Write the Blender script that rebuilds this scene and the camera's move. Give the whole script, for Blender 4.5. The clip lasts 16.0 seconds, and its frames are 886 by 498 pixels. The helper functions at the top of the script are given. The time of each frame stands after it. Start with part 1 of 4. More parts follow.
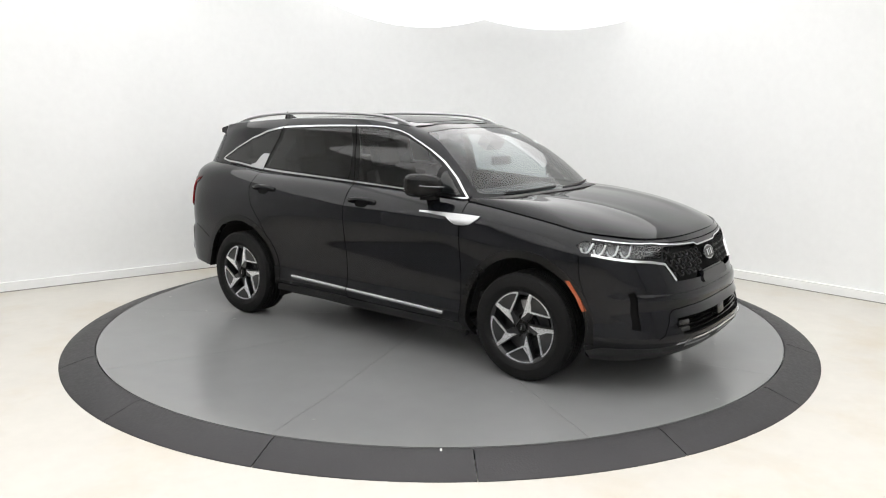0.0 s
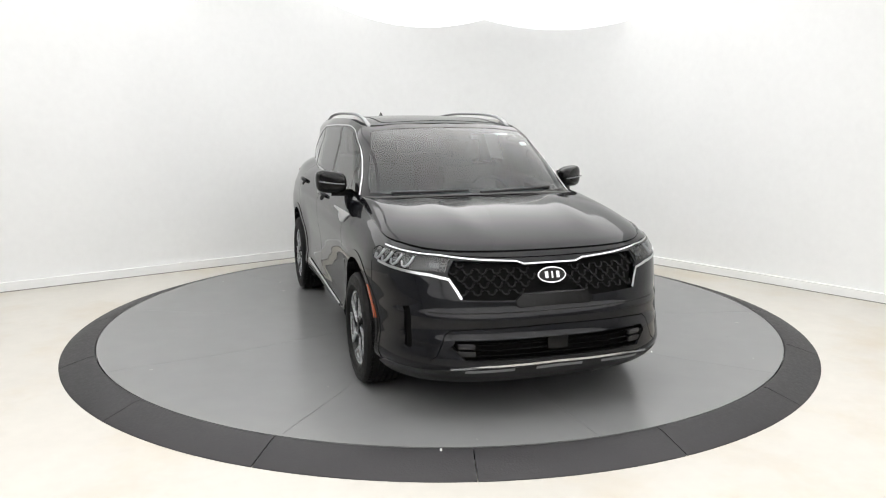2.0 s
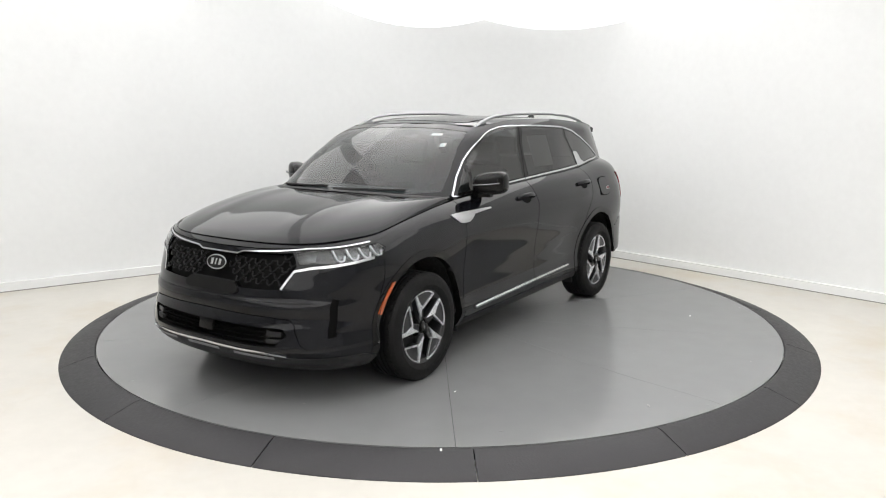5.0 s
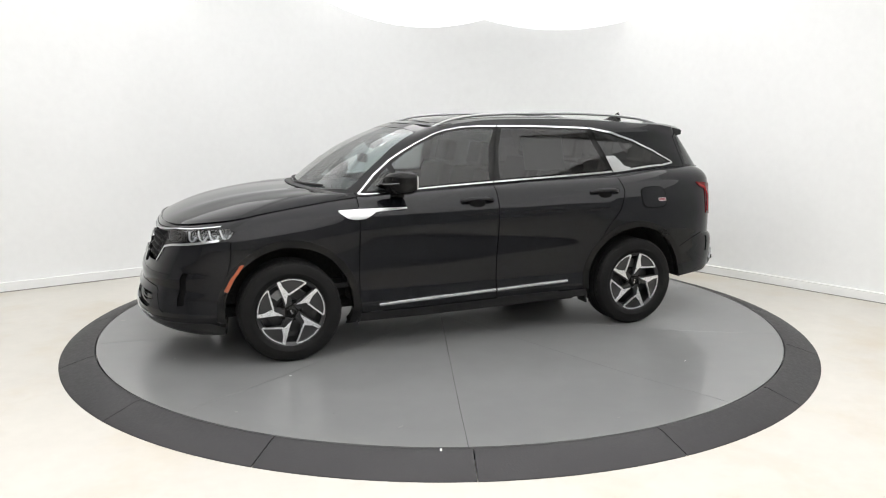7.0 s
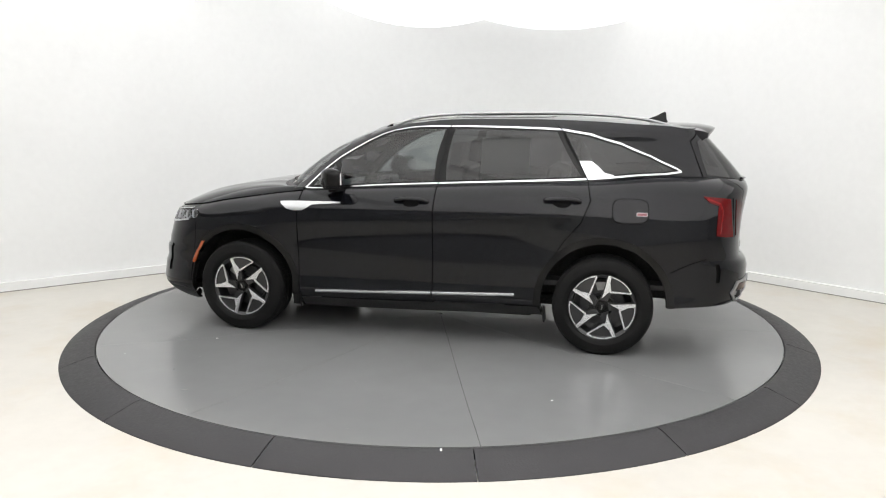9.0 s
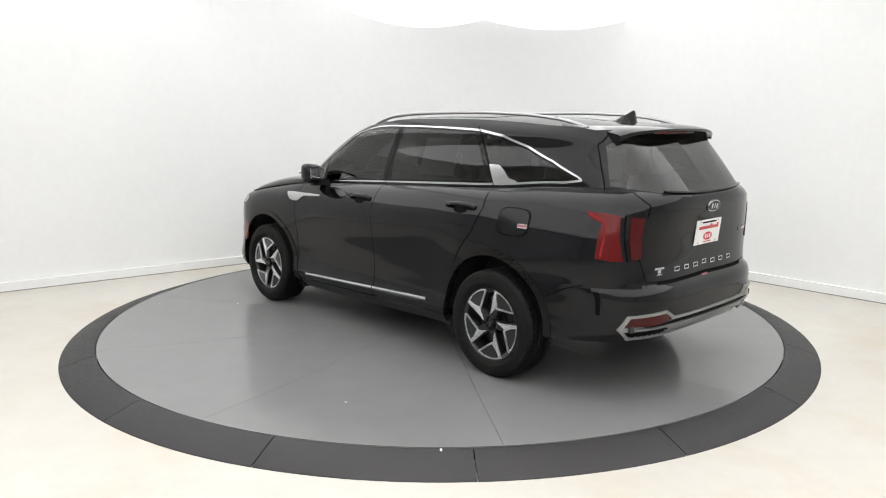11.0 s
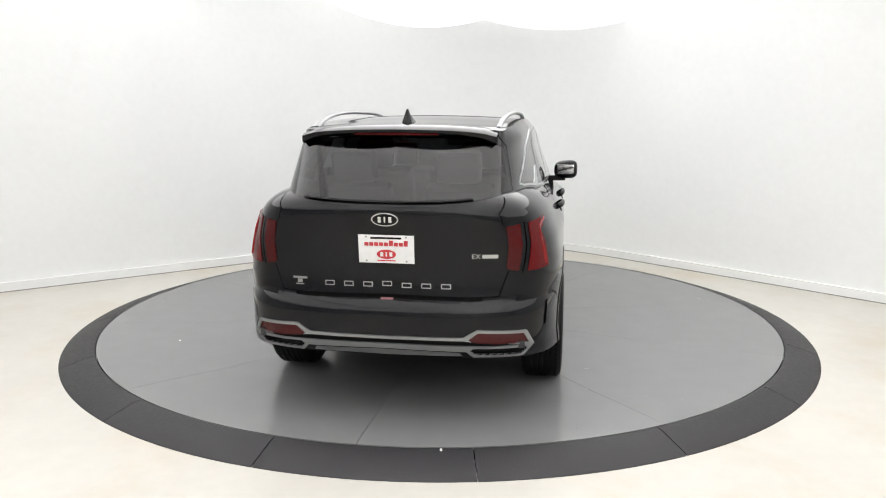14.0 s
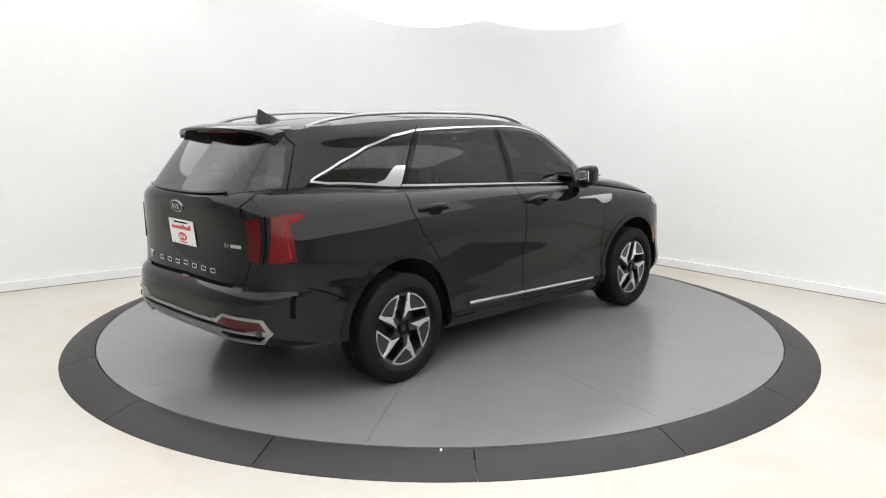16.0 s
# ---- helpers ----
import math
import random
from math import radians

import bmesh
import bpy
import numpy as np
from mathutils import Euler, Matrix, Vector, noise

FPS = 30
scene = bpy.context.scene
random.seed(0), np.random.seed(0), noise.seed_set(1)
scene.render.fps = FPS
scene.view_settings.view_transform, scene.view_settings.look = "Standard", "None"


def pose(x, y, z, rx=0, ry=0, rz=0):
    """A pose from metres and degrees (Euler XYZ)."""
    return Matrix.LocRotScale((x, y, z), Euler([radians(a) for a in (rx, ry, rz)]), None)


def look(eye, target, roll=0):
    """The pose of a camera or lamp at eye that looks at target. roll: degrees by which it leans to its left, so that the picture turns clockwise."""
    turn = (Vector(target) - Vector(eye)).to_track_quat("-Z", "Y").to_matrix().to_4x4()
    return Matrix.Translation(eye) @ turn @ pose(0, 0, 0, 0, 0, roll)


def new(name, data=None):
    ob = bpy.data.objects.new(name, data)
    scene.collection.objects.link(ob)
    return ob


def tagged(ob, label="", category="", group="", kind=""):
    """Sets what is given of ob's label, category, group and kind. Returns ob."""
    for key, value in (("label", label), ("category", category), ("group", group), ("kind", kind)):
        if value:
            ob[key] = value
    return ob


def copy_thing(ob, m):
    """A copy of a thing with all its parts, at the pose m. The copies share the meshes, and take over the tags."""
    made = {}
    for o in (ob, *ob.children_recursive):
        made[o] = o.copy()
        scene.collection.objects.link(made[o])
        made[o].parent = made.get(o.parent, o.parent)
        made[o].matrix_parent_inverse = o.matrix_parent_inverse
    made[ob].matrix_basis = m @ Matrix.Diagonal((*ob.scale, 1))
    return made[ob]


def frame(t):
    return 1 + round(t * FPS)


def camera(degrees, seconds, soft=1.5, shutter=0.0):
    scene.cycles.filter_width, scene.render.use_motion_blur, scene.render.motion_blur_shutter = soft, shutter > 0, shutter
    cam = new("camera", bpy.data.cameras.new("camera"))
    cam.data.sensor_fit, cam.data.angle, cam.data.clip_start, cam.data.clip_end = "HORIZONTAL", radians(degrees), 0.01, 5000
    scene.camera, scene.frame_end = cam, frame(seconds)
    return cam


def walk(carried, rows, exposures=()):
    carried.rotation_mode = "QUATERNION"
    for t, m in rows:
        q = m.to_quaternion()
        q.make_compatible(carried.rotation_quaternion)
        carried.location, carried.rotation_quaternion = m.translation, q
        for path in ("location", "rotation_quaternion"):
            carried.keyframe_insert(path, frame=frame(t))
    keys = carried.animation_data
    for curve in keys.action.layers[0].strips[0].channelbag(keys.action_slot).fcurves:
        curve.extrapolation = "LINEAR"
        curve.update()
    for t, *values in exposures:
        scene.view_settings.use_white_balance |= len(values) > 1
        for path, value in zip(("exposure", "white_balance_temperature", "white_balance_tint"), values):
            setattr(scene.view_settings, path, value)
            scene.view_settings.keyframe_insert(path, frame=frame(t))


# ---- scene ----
cam = camera(61.43, 16.0, soft=1.1)
EYE, YAW, PITCH = Vector((0, -6.303, 1.660)), radians(0.185), radians(10.025)
AIM = EYE + Vector((math.sin(YAW) * math.cos(PITCH), math.cos(YAW) * math.cos(PITCH), -math.sin(PITCH)))
walk(cam, [(0, look(EYE, AIM, 0.158)), (16, look(EYE, AIM, 0.158))])

# ---- world, light ----
world = bpy.data.worlds.new("world")
scene.world = world
world.use_nodes = True
world.node_tree.nodes["Background"].inputs[0].default_value = (0.9, 0.95, 1.0, 1)
world.node_tree.nodes["Background"].inputs[1].default_value = 0.15
scene.view_settings.exposure = -0.02


# ---- materials ----
def material(name, color, rough=0.5, metal=0.0, coat=0.0, grain=0.0, scale=30.0, bump=0.0, blotch=0.0, blotch_scale=2.0, emit=0.0, coat_rough=0.03, spec=0.5, stain=None, coat_ior=1.5):
    m = bpy.data.materials.new(name)
    m.use_nodes = True
    nt = m.node_tree
    b = nt.nodes["Principled BSDF"]
    b.inputs["Base Color"].default_value = (*color, 1)
    b.inputs["Roughness"].default_value = rough
    b.inputs["Metallic"].default_value = metal
    b.inputs["Specular IOR Level"].default_value = spec
    b.inputs["Coat Weight"].default_value = coat
    b.inputs["Coat Roughness"].default_value = coat_rough
    b.inputs["Coat IOR"].default_value = coat_ior
    if emit:
        b.inputs["Emission Color"].default_value = (*color, 1)
        b.inputs["Emission Strength"].default_value = emit
    tc = nt.nodes.new("ShaderNodeTexCoord")
    last = None
    for amount, sc, det in ((grain, scale, 4), (blotch, blotch_scale, 3)):
        if amount:
            n = nt.nodes.new("ShaderNodeTexNoise")
            n.inputs["Scale"].default_value = sc
            n.inputs["Detail"].default_value = det
            nt.links.new(tc.outputs["Object"], n.inputs["Vector"])
            r = nt.nodes.new("ShaderNodeMapRange")
            r.inputs["From Min"].default_value, r.inputs["From Max"].default_value = 0.3, 0.7
            r.inputs["To Min"].default_value, r.inputs["To Max"].default_value = 1 - amount, 1 + amount
            nt.links.new(n.outputs["Fac"], r.inputs["Value"])
            x = nt.nodes.new("ShaderNodeVectorMath")
            x.operation = "SCALE"
            if last is None:
                x.inputs[0].default_value = color
            else:
                nt.links.new(last, x.inputs[0])
            nt.links.new(r.outputs["Result"], x.inputs["Scale"])
            last = x.outputs[0]
            if amount == grain and rough > 0.15:
                q = nt.nodes.new("ShaderNodeMath")
                q.operation = "MULTIPLY"
                q.inputs[1].default_value = rough
                nt.links.new(r.outputs["Result"], q.inputs[0])
                nt.links.new(q.outputs[0], b.inputs["Roughness"])
    if stain:
        tone, sc, lo, hi, amount = stain
        n = nt.nodes.new("ShaderNodeTexNoise")
        n.inputs["Scale"].default_value, n.inputs["Detail"].default_value, n.inputs["Roughness"].default_value = sc, 6, 0.65
        nt.links.new(tc.outputs["Object"], n.inputs["Vector"])
        r = nt.nodes.new("ShaderNodeMapRange")
        r.inputs["From Min"].default_value, r.inputs["From Max"].default_value, r.inputs["To Max"].default_value = lo, hi, amount
        nt.links.new(n.outputs["Fac"], r.inputs["Value"])
        x = nt.nodes.new("ShaderNodeMix")
        x.data_type = "RGBA"
        nt.links.new(r.outputs["Result"], x.inputs[0])
        nt.links.new(last, x.inputs[6])
        x.inputs[7].default_value = (*tone, 1)
        last = x.outputs[2]
    if last is not None:
        nt.links.new(last, b.inputs["Base Color"])
    if bump:
        n = nt.nodes.new("ShaderNodeTexNoise")
        n.inputs["Scale"].default_value = scale * 2
        n.inputs["Detail"].default_value = 5
        nt.links.new(tc.outputs["Object"], n.inputs["Vector"])
        k = nt.nodes.new("ShaderNodeBump")
        k.inputs["Strength"].default_value = bump
        k.inputs["Distance"].default_value = 0.004
        nt.links.new(n.outputs["Fac"], k.inputs["Height"])
        nt.links.new(k.outputs[0], b.inputs["Normal"])
    return m


def glass(name, tint, ior=1.5):
    """Thin tinted pane: lets tinted light through, mirrors by Fresnel."""
    m = bpy.data.materials.new(name)
    m.use_nodes = True
    nt = m.node_tree
    nt.nodes.remove(nt.nodes["Principled BSDF"])
    t, g = nt.nodes.new("ShaderNodeBsdfTransparent"), nt.nodes.new("ShaderNodeBsdfGlossy")
    f, mix = nt.nodes.new("ShaderNodeFresnel"), nt.nodes.new("ShaderNodeMixShader")
    t.inputs[0].default_value = (*tint, 1)
    g.inputs["Roughness"].default_value = 0.02
    g.inputs[0].default_value = (1, 1, 1, 1)
    f.inputs[0].default_value = ior
    nt.links.new(f.outputs[0], mix.inputs[0])
    nt.links.new(t.outputs[0], mix.inputs[1])
    nt.links.new(g.outputs[0], mix.inputs[2])
    nt.links.new(mix.outputs[0], nt.nodes["Material Output"].inputs[0])
    return m


PAINT = material("black_paint", (0.0058, 0.0062, 0.0078), 0.4, 0, 1.0, 0.12, 900, spec=0.0, coat_ior=1.33, coat_rough=0.055)
GLOSS_BLACK = material("gloss_black_trim", (0.007, 0.007, 0.007), 0.12, spec=0.2, grain=0.1, scale=60)
PLASTIC = material("black_plastic", (0.012, 0.012, 0.0125), 0.5, spec=0.35, grain=0.15, scale=160, bump=0.25)
DARK = material("dark_gap", (0.003, 0.003, 0.003), 0.8, spec=0.1)
LINER = material("wheel_liner", (0.01, 0.01, 0.01), 0.9, grain=0.3, scale=60)
CHROME = material("satin_chrome", (0.56, 0.57, 0.58), 0.18, 1.0, grain=0.05, scale=80)
SATIN = material("brushed_satin_metal", (0.44, 0.445, 0.45), 0.34, 1.0, grain=0.12, scale=140)
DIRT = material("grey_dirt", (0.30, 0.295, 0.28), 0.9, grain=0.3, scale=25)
SILVER = material("silver_paint", (0.27, 0.275, 0.28), 0.36, 0.7, grain=0.06, scale=120)
MACHINED = material("machined_alloy", (0.72, 0.73, 0.75), 0.28, 1.0, grain=0.06, scale=200)
WHEEL_GREY = material("dark_grey_wheel", (0.016, 0.0165, 0.018), 0.3, 0.2, 0.3, grain=0.08, scale=150)
RUBBER = material("tyre_rubber", (0.0075, 0.0075, 0.0075), 0.65, spec=0.14, grain=0.18, scale=40, bump=0.15)
BRAKE = material("dull_brake_iron", (0.05, 0.05, 0.052), 0.5, 0.7, grain=0.15, scale=60)
STEEL = material("brake_steel", (0.3, 0.3, 0.3), 0.4, 0.9, grain=0.1, scale=60)
AMBER = material("amber_reflector", (0.34, 0.06, 0.012), 0.25, 0, 0.8, grain=0.12, scale=150)
RED = material("red_lamp", (0.095, 0.0035, 0.0045), 0.18, 0, 0.2, spec=0.1, grain=0.12, scale=120)
DEEP_RED = material("deep_red_lamp", (0.055, 0.003, 0.004), 0.15, 0, 0.35, spec=0.1, grain=0.12, scale=120)
LAMP_GREY = material("lamp_reflector", (0.16, 0.165, 0.17), 0.25, 0.6, grain=0.1, scale=60)
LAMP_CLEAR = material("lamp_element", (0.85, 0.86, 0.88), 0.2, 0.1, grain=0.05, scale=60)
LAMP_BODY = material("lamp_housing", (0.022, 0.022, 0.024), 0.2, 0.3, grain=0.1, scale=60)
WHITE = material("white_plate", (0.75, 0.75, 0.74), 0.35, grain=0.03, scale=40)
PLATE_RED = material("red_print", (0.5, 0.03, 0.04), 0.4, grain=0.05, scale=80)
SEAT = material("black_leather", (0.02, 0.02, 0.021), 0.5, grain=0.2, scale=60, bump=0.2)
CABIN = material("cabin_plastic", (0.025, 0.025, 0.027), 0.6, grain=0.2, scale=60)
LINING = material("headliner_cloth", (0.42, 0.42, 0.41), 0.9, grain=0.08, scale=90)
WINDSCREEN = glass("clear_windscreen", (0.68, 0.79, 0.80), 1.5)
TINTED = glass("tinted_glass", (0.42, 0.45, 0.45))
PRIVACY = glass("privacy_glass", (0.085, 0.090, 0.093))
TAIL_GLASS = glass("tailgate_privacy_glass", (0.135, 0.145, 0.147))
LENS = glass("lamp_lens", (0.8, 0.82, 0.83))
WALL = material("white_wall_paint", (0.795, 0.803, 0.799), 0.6, grain=0.012, scale=14, bump=0.06, blotch=0.02, blotch_scale=0.7, stain=((0.45, 0.45, 0.43), 1.1, 0.64, 0.80, 0.16))
FLOOR = material("cream_painted_floor", (0.545, 0.524, 0.478), 0.40, grain=0.03, scale=9, bump=0.03, blotch=0.05, blotch_scale=0.55, stain=((0.47, 0.39, 0.27), 0.8, 0.50, 0.75, 0.6))
DISC = material("grey_turntable_paint", (0.188, 0.191, 0.191), 0.20, grain=0.02, scale=5, bump=0.02, blotch=0.015, blotch_scale=0.8)
RAMP = material("black_rubber_ramp", (0.024, 0.023, 0.025), 0.55, spec=0.35, grain=0.12, scale=40, bump=0.25, blotch=0.1, blotch_scale=2)
SEAM = material("dark_seam", (0.13, 0.13, 0.13), 0.6)
FABRIC = material("lit_white_fabric", (1.0, 0.996, 0.993), 0.9, emit=1.0)
CEILING = material("white_ceiling", (0.8, 0.8, 0.8), 0.8, grain=0.02, scale=8)


# ---- mesh helpers ----
def finish(bm, name, mat, smooth=True, angle=35):
    me = bpy.data.meshes.new(name)
    bm.normal_update()
    bm.to_mesh(me)
    bm.free()
    me.materials.append(mat)
    if smooth:
        me.polygons.foreach_set("use_smooth", [True] * len(me.polygons))
        me.set_sharp_from_angle(angle=radians(angle))
    return me


def part(name, bm, mat, parent, label="", smooth=True, angle=35):
    ob = new(name, finish(bm, name, mat, smooth, angle))
    ob.parent = parent
    return tagged(ob, label) if label else ob


def add_box(bm, size, m=None, bevel=0.0, seg=2):
    r = bmesh.ops.create_cube(bm, size=1, matrix=(m or Matrix()) @ Matrix.Diagonal((*size, 1)))
    if bevel:
        vs = set(r["verts"])
        es = [e for e in bm.edges if e.verts[0] in vs and e.verts[1] in vs]
        bmesh.ops.bevel(bm, geom=es, offset=bevel, segments=seg, profile=0.7, affect="EDGES")
    return bm


def box(size, m=None, bevel=0.0, seg=2):
    return add_box(bmesh.new(), size, m, bevel, seg)


def add_prism(bm, pts, m, depth, bevel=0.0):
    """Polygon pts (x, y) pushed up by depth along z, in the pose m."""
    lo = [bm.verts.new(m @ Vector((x, y, 0))) for x, y in pts]
    hi = [bm.verts.new(m @ Vector((x, y, depth))) for x, y in pts]
    n = len(pts)
    fs = [bm.faces.new(hi), bm.faces.new(lo[::-1])]
    fs += [bm.faces.new((lo[i], lo[(i + 1) % n], hi[(i + 1) % n], hi[i])) for i in range(n)]
    bmesh.ops.recalc_face_normals(bm, faces=fs)
    if bevel:
        es = list(fs[0].edges)
        bmesh.ops.bevel(bm, geom=es, offset=bevel, segments=2, affect="EDGES")
    return bm


def add_tube(bm, pts, ry, rz, seg=8, closed=False, up=Vector((0, 0, 1))):
    """A tube of half width ry and half height rz along pts."""
    pts = [Vector(p) for p in pts]
    n, rings = len(pts), []
    for i, p in enumerate(pts):
        a = pts[i - 1] if i or closed else pts[0]
        b = pts[(i + 1) % n] if i < n - 1 or closed else pts[-1]
        d = (b - a).normalized()
        side = d.cross(up).normalized()
        top = side.cross(d).normalized()
        rings.append([bm.verts.new(p + side * (ry * math.cos(k * math.tau / seg)) + top * (rz * math.sin(k * math.tau / seg))) for k in range(seg)])
    for i in range(n if closed else n - 1):
        a, b = rings[i], rings[(i + 1) % n]
        for k in range(seg):
            bm.faces.new((a[k], b[k], b[(k + 1) % seg], a[(k + 1) % seg]))
    if not closed:
        bm.faces.new(rings[0])
        bm.faces.new(rings[-1][::-1])
    bmesh.ops.recalc_face_normals(bm, faces=bm.faces)
    return bm


def add_lathe(bm, prof, m, seg=48, a0=0.0, a1=math.tau):
    """Profile (r, h) turned round the z axis of the pose m."""
    full = abs(a1 - a0 - math.tau) < 1e-6
    n = seg if full else seg + 1
    rings = []
    for r, h in prof:
        rings.append([bm.verts.new(m @ Vector((r * math.cos(a0 + (a1 - a0) * k / seg), r * math.sin(a0 + (a1 - a0) * k / seg), h))) for k in range(n)])
    fs = []
    for a, b in zip(rings, rings[1:]):
        for k in range(seg):
            j = (k + 1) % n
            fs.append(bm.faces.new((a[k], a[j], b[j], b[k])))
    return bm


# ---- the room ----
FLOOR_Z = -0.068
R_DISC, R_RING = 2.728, 2.973


def build_room():
    # floor sheet
    bm = bmesh.new()
    bmesh.ops.create_grid(bm, x_segments=24, y_segments=24, size=13, matrix=pose(0, -1.5, FLOOR_Z))
    tagged(new("floor", finish(bm, "floor", FLOOR, False)), "cream painted concrete studio floor with faint scuffs", "floor", kind="structure")
    # two straight walls that meet in a wide rounded corner, closed behind the camera
    way = [(-9.5, -12.0), (-9.5, -2.85)]
    a, b, c = Vector((-9.5, -2.85)), Vector((0.65, 4.70)), Vector((8.75, -4.66))
    r = 2.4
    d0, d1 = (b - a).normalized(), (c - b).normalized()
    p0, p1 = b - d0 * r, b + d1 * r
    way += [tuple(a.lerp(p0, k / 6)) for k in range(1, 7)]
    way += [tuple(p0 * (1 - k / 12) ** 2 + b * (2 * (k / 12) * (1 - k / 12)) + p1 * (k / 12) ** 2) for k in range(1, 13)]
    way += [tuple(p1.lerp(c, k / 6)) for k in range(1, 7)] + [(8.75, -12.0)]
    way = [Vector(p) for p in way]

    def ribbon(z0, z1, out, thick, name, mat, label):
        bm = bmesh.new()
        n = len(way)
        rows = []
        for i, p in enumerate(way):
            d = (way[min(i + 1, n - 1)] - way[max(i - 1, 0)]).normalized()
            nrm = Vector((d.y, -d.x))
            q, w = p + nrm * out, p + nrm * (out - thick)
            rows.append([bm.verts.new((v.x, v.y, z)) for v, z in ((q, z0), (q, z1), (w, z1), (w, z0))])
        for s, t in zip(rows, rows[1:]):
            for k in range(4):
                bm.faces.new((s[k], s[(k + 1) % 4], t[(k + 1) % 4], t[k]))
        bm.faces.new(rows[0])
        bm.faces.new(rows[-1][::-1])
        bmesh.ops.recalc_face_normals(bm, faces=bm.faces)
        return tagged(new(name, finish(bm, name, mat, True, 40)), label, "wall" if name[0] == "w" else "baseboard", kind="structure")

    ribbon(FLOOR_Z, 4.3, 0.0, 0.15, "wall_back", WALL, "smooth white painted studio walls meeting in a rounded corner")
    ribbon(FLOOR_Z, FLOOR_Z + 0.095, 0.045, 0.048, "baseboard", WALL, "white painted rounded baseboard along the studio wall")
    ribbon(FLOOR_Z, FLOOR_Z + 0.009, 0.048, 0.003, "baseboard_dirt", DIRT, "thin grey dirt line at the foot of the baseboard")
    bm = box((0.014, 0.03, 0.075), pose(-3.60, 1.585, FLOOR_Z + 0.06, 0, 0, 36.6), 0.003)
    tagged(new("baseboard_clip", finish(bm, "baseboard_clip", STEEL, False)), "small grey clip on the white baseboard joint", "clip", kind="structure")
    bm = box((18.6, 0.15, 4.4), pose(-0.4, -12.08, 2.13))
    tagged(new("wall_front", finish(bm, "wall_front", WALL, False)), "plain white studio wall behind the camera", "wall", kind="structure")
    bm = box((18.6, 17.6, 0.15), pose(-0.4, -3.5, 4.38))
    tagged(new("ceiling", finish(bm, "ceiling", CEILING, False)), "plain white studio ceiling", "ceiling", kind="structure")


def lit_cloth(x0, x1, y0, y1, z, sag):
    """A white cloth light diffuser hung between two edges, glowing evenly, sagging at its far edge."""
    light = tagged(new("ceiling_light"), "glowing white cloth light diffuser sagging below the ceiling", "ceiling light", "lit cloth diffusers")
    bm = bmesh.new()
    nx, ny = 28, 10
    g = []
    for j in range(ny + 1):
        row = []
        for i in range(nx + 1):
            a, b = i / nx, j / ny
            drop = sag * 4 * a * (1 - a)
            row.append(bm.verts.new((x0 + (x1 - x0) * a, y0 + (y1 - y0) * b, z - drop * (0.35 + 0.65 * b ** 2))))
        g.append(row)
    hem = [v.co.copy() for v in g[ny]]
    for j in range(ny):
        for i in range(nx):
            bm.faces.new((g[j][i], g[j + 1][i], g[j + 1][i + 1], g[j][i + 1]))
    bmesh.ops.solidify(bm, geom=bm.faces[:], thickness=0.02)
    part("cloth", bm, FABRIC, light)
    part("hem", add_tube(bmesh.new(), [p + Vector((0, 0.006, -0.002)) for p in hem], 0.010, 0.010, 6), FABRIC, light)
    for x in (x0, x1):
        for y in (y0 + 0.2, y1 - 0.2):
            bm = add_tube(bmesh.new(), [(x, y, z), (x, y, 4.31)], 0.006, 0.006, 6, up=Vector((0, 1, 0)))
            part("hanger", bm, STEEL, light, "thin hanging wire")
    return light


def build_lights():
    lit_cloth(-5.35, -1.95, -10.5, 2.2, 3.244, 0.464)
    lit_cloth(-1.66, 1.34, -10.5, 2.6, 3.18, 0.49)
    lit_cloth(-0.62, 3.38, -10.5, 2.9, 3.34, 0.64)
    # extra cloth, out of view: added to brighten the right side of the room
    lit_cloth(3.5, 6.3, -10.5, -0.2, 3.42, 0.12)


def build_ring():
    ring = tagged(new("turntable_ramp"), "fixed sloped black rubber ring round the turntable, in bolted segments", "ramp ring")
    ring.location = (0, 0, FLOOR_Z)
    h = -FLOOR_Z
    cuts = [radians(-152.5 + 22 * k) for k in range(7)] + [radians(-20.5 + 22.8 * k) for k in range(1, 10)]
    for k, a0 in enumerate(cuts):
        a1 = cuts[k + 1] if k + 1 < len(cuts) else cuts[0] + math.tau
        g = 0.0018
        bm = bmesh.new()
        prof = [(R_DISC + 0.006, 0.0), (R_DISC + 0.006, h - 0.004), (R_DISC + 0.012, h), (R_DISC + 0.05, h - 0.002), (R_RING - 0.012, 0.012), (R_RING, 0.004), (R_RING, 0.0)]
        add_lathe(bm, prof, Matrix(), 16, a0 + g / 2, a1 - g / 2)
        bmesh.ops.holes_fill(bm, edges=bm.edges)
        bmesh.ops.recalc_face_normals(bm, faces=bm.faces)
        seg = part("segment", bm, RAMP, ring)
        for f in (0.25, 0.75):
            a = a0 + (a1 - a0) * f
            r = R_DISC + 0.085
            m = Matrix.Translation((r * math.cos(a), r * math.sin(a), h - 0.0115 - 0.008)) @ Matrix.Rotation(a, 4, "Z") @ pose(0, 0, 0, 0, 14, 0)
            bm = bmesh.new()
            add_lathe(bm, [(0.0001, 0.006), (0.012, 0.006), (0.016, 0.003), (0.017, -0.004)], m, 12)
            part("bolt", bm, RAMP, seg)
    tag = box((0.012, 0.03, 0.003), pose(0.004, -R_DISC - 0.028, h - 0.001), 0.001)
    part("tag", tag, WHITE, ring, "tiny white tag")
    return ring


SAG = 0.024


def dish(r):
    """Height of the slightly dished turntable top at the radius r."""
    return -SAG * (1 - smooth01((r - 1.9) / (R_DISC - 1.9)))


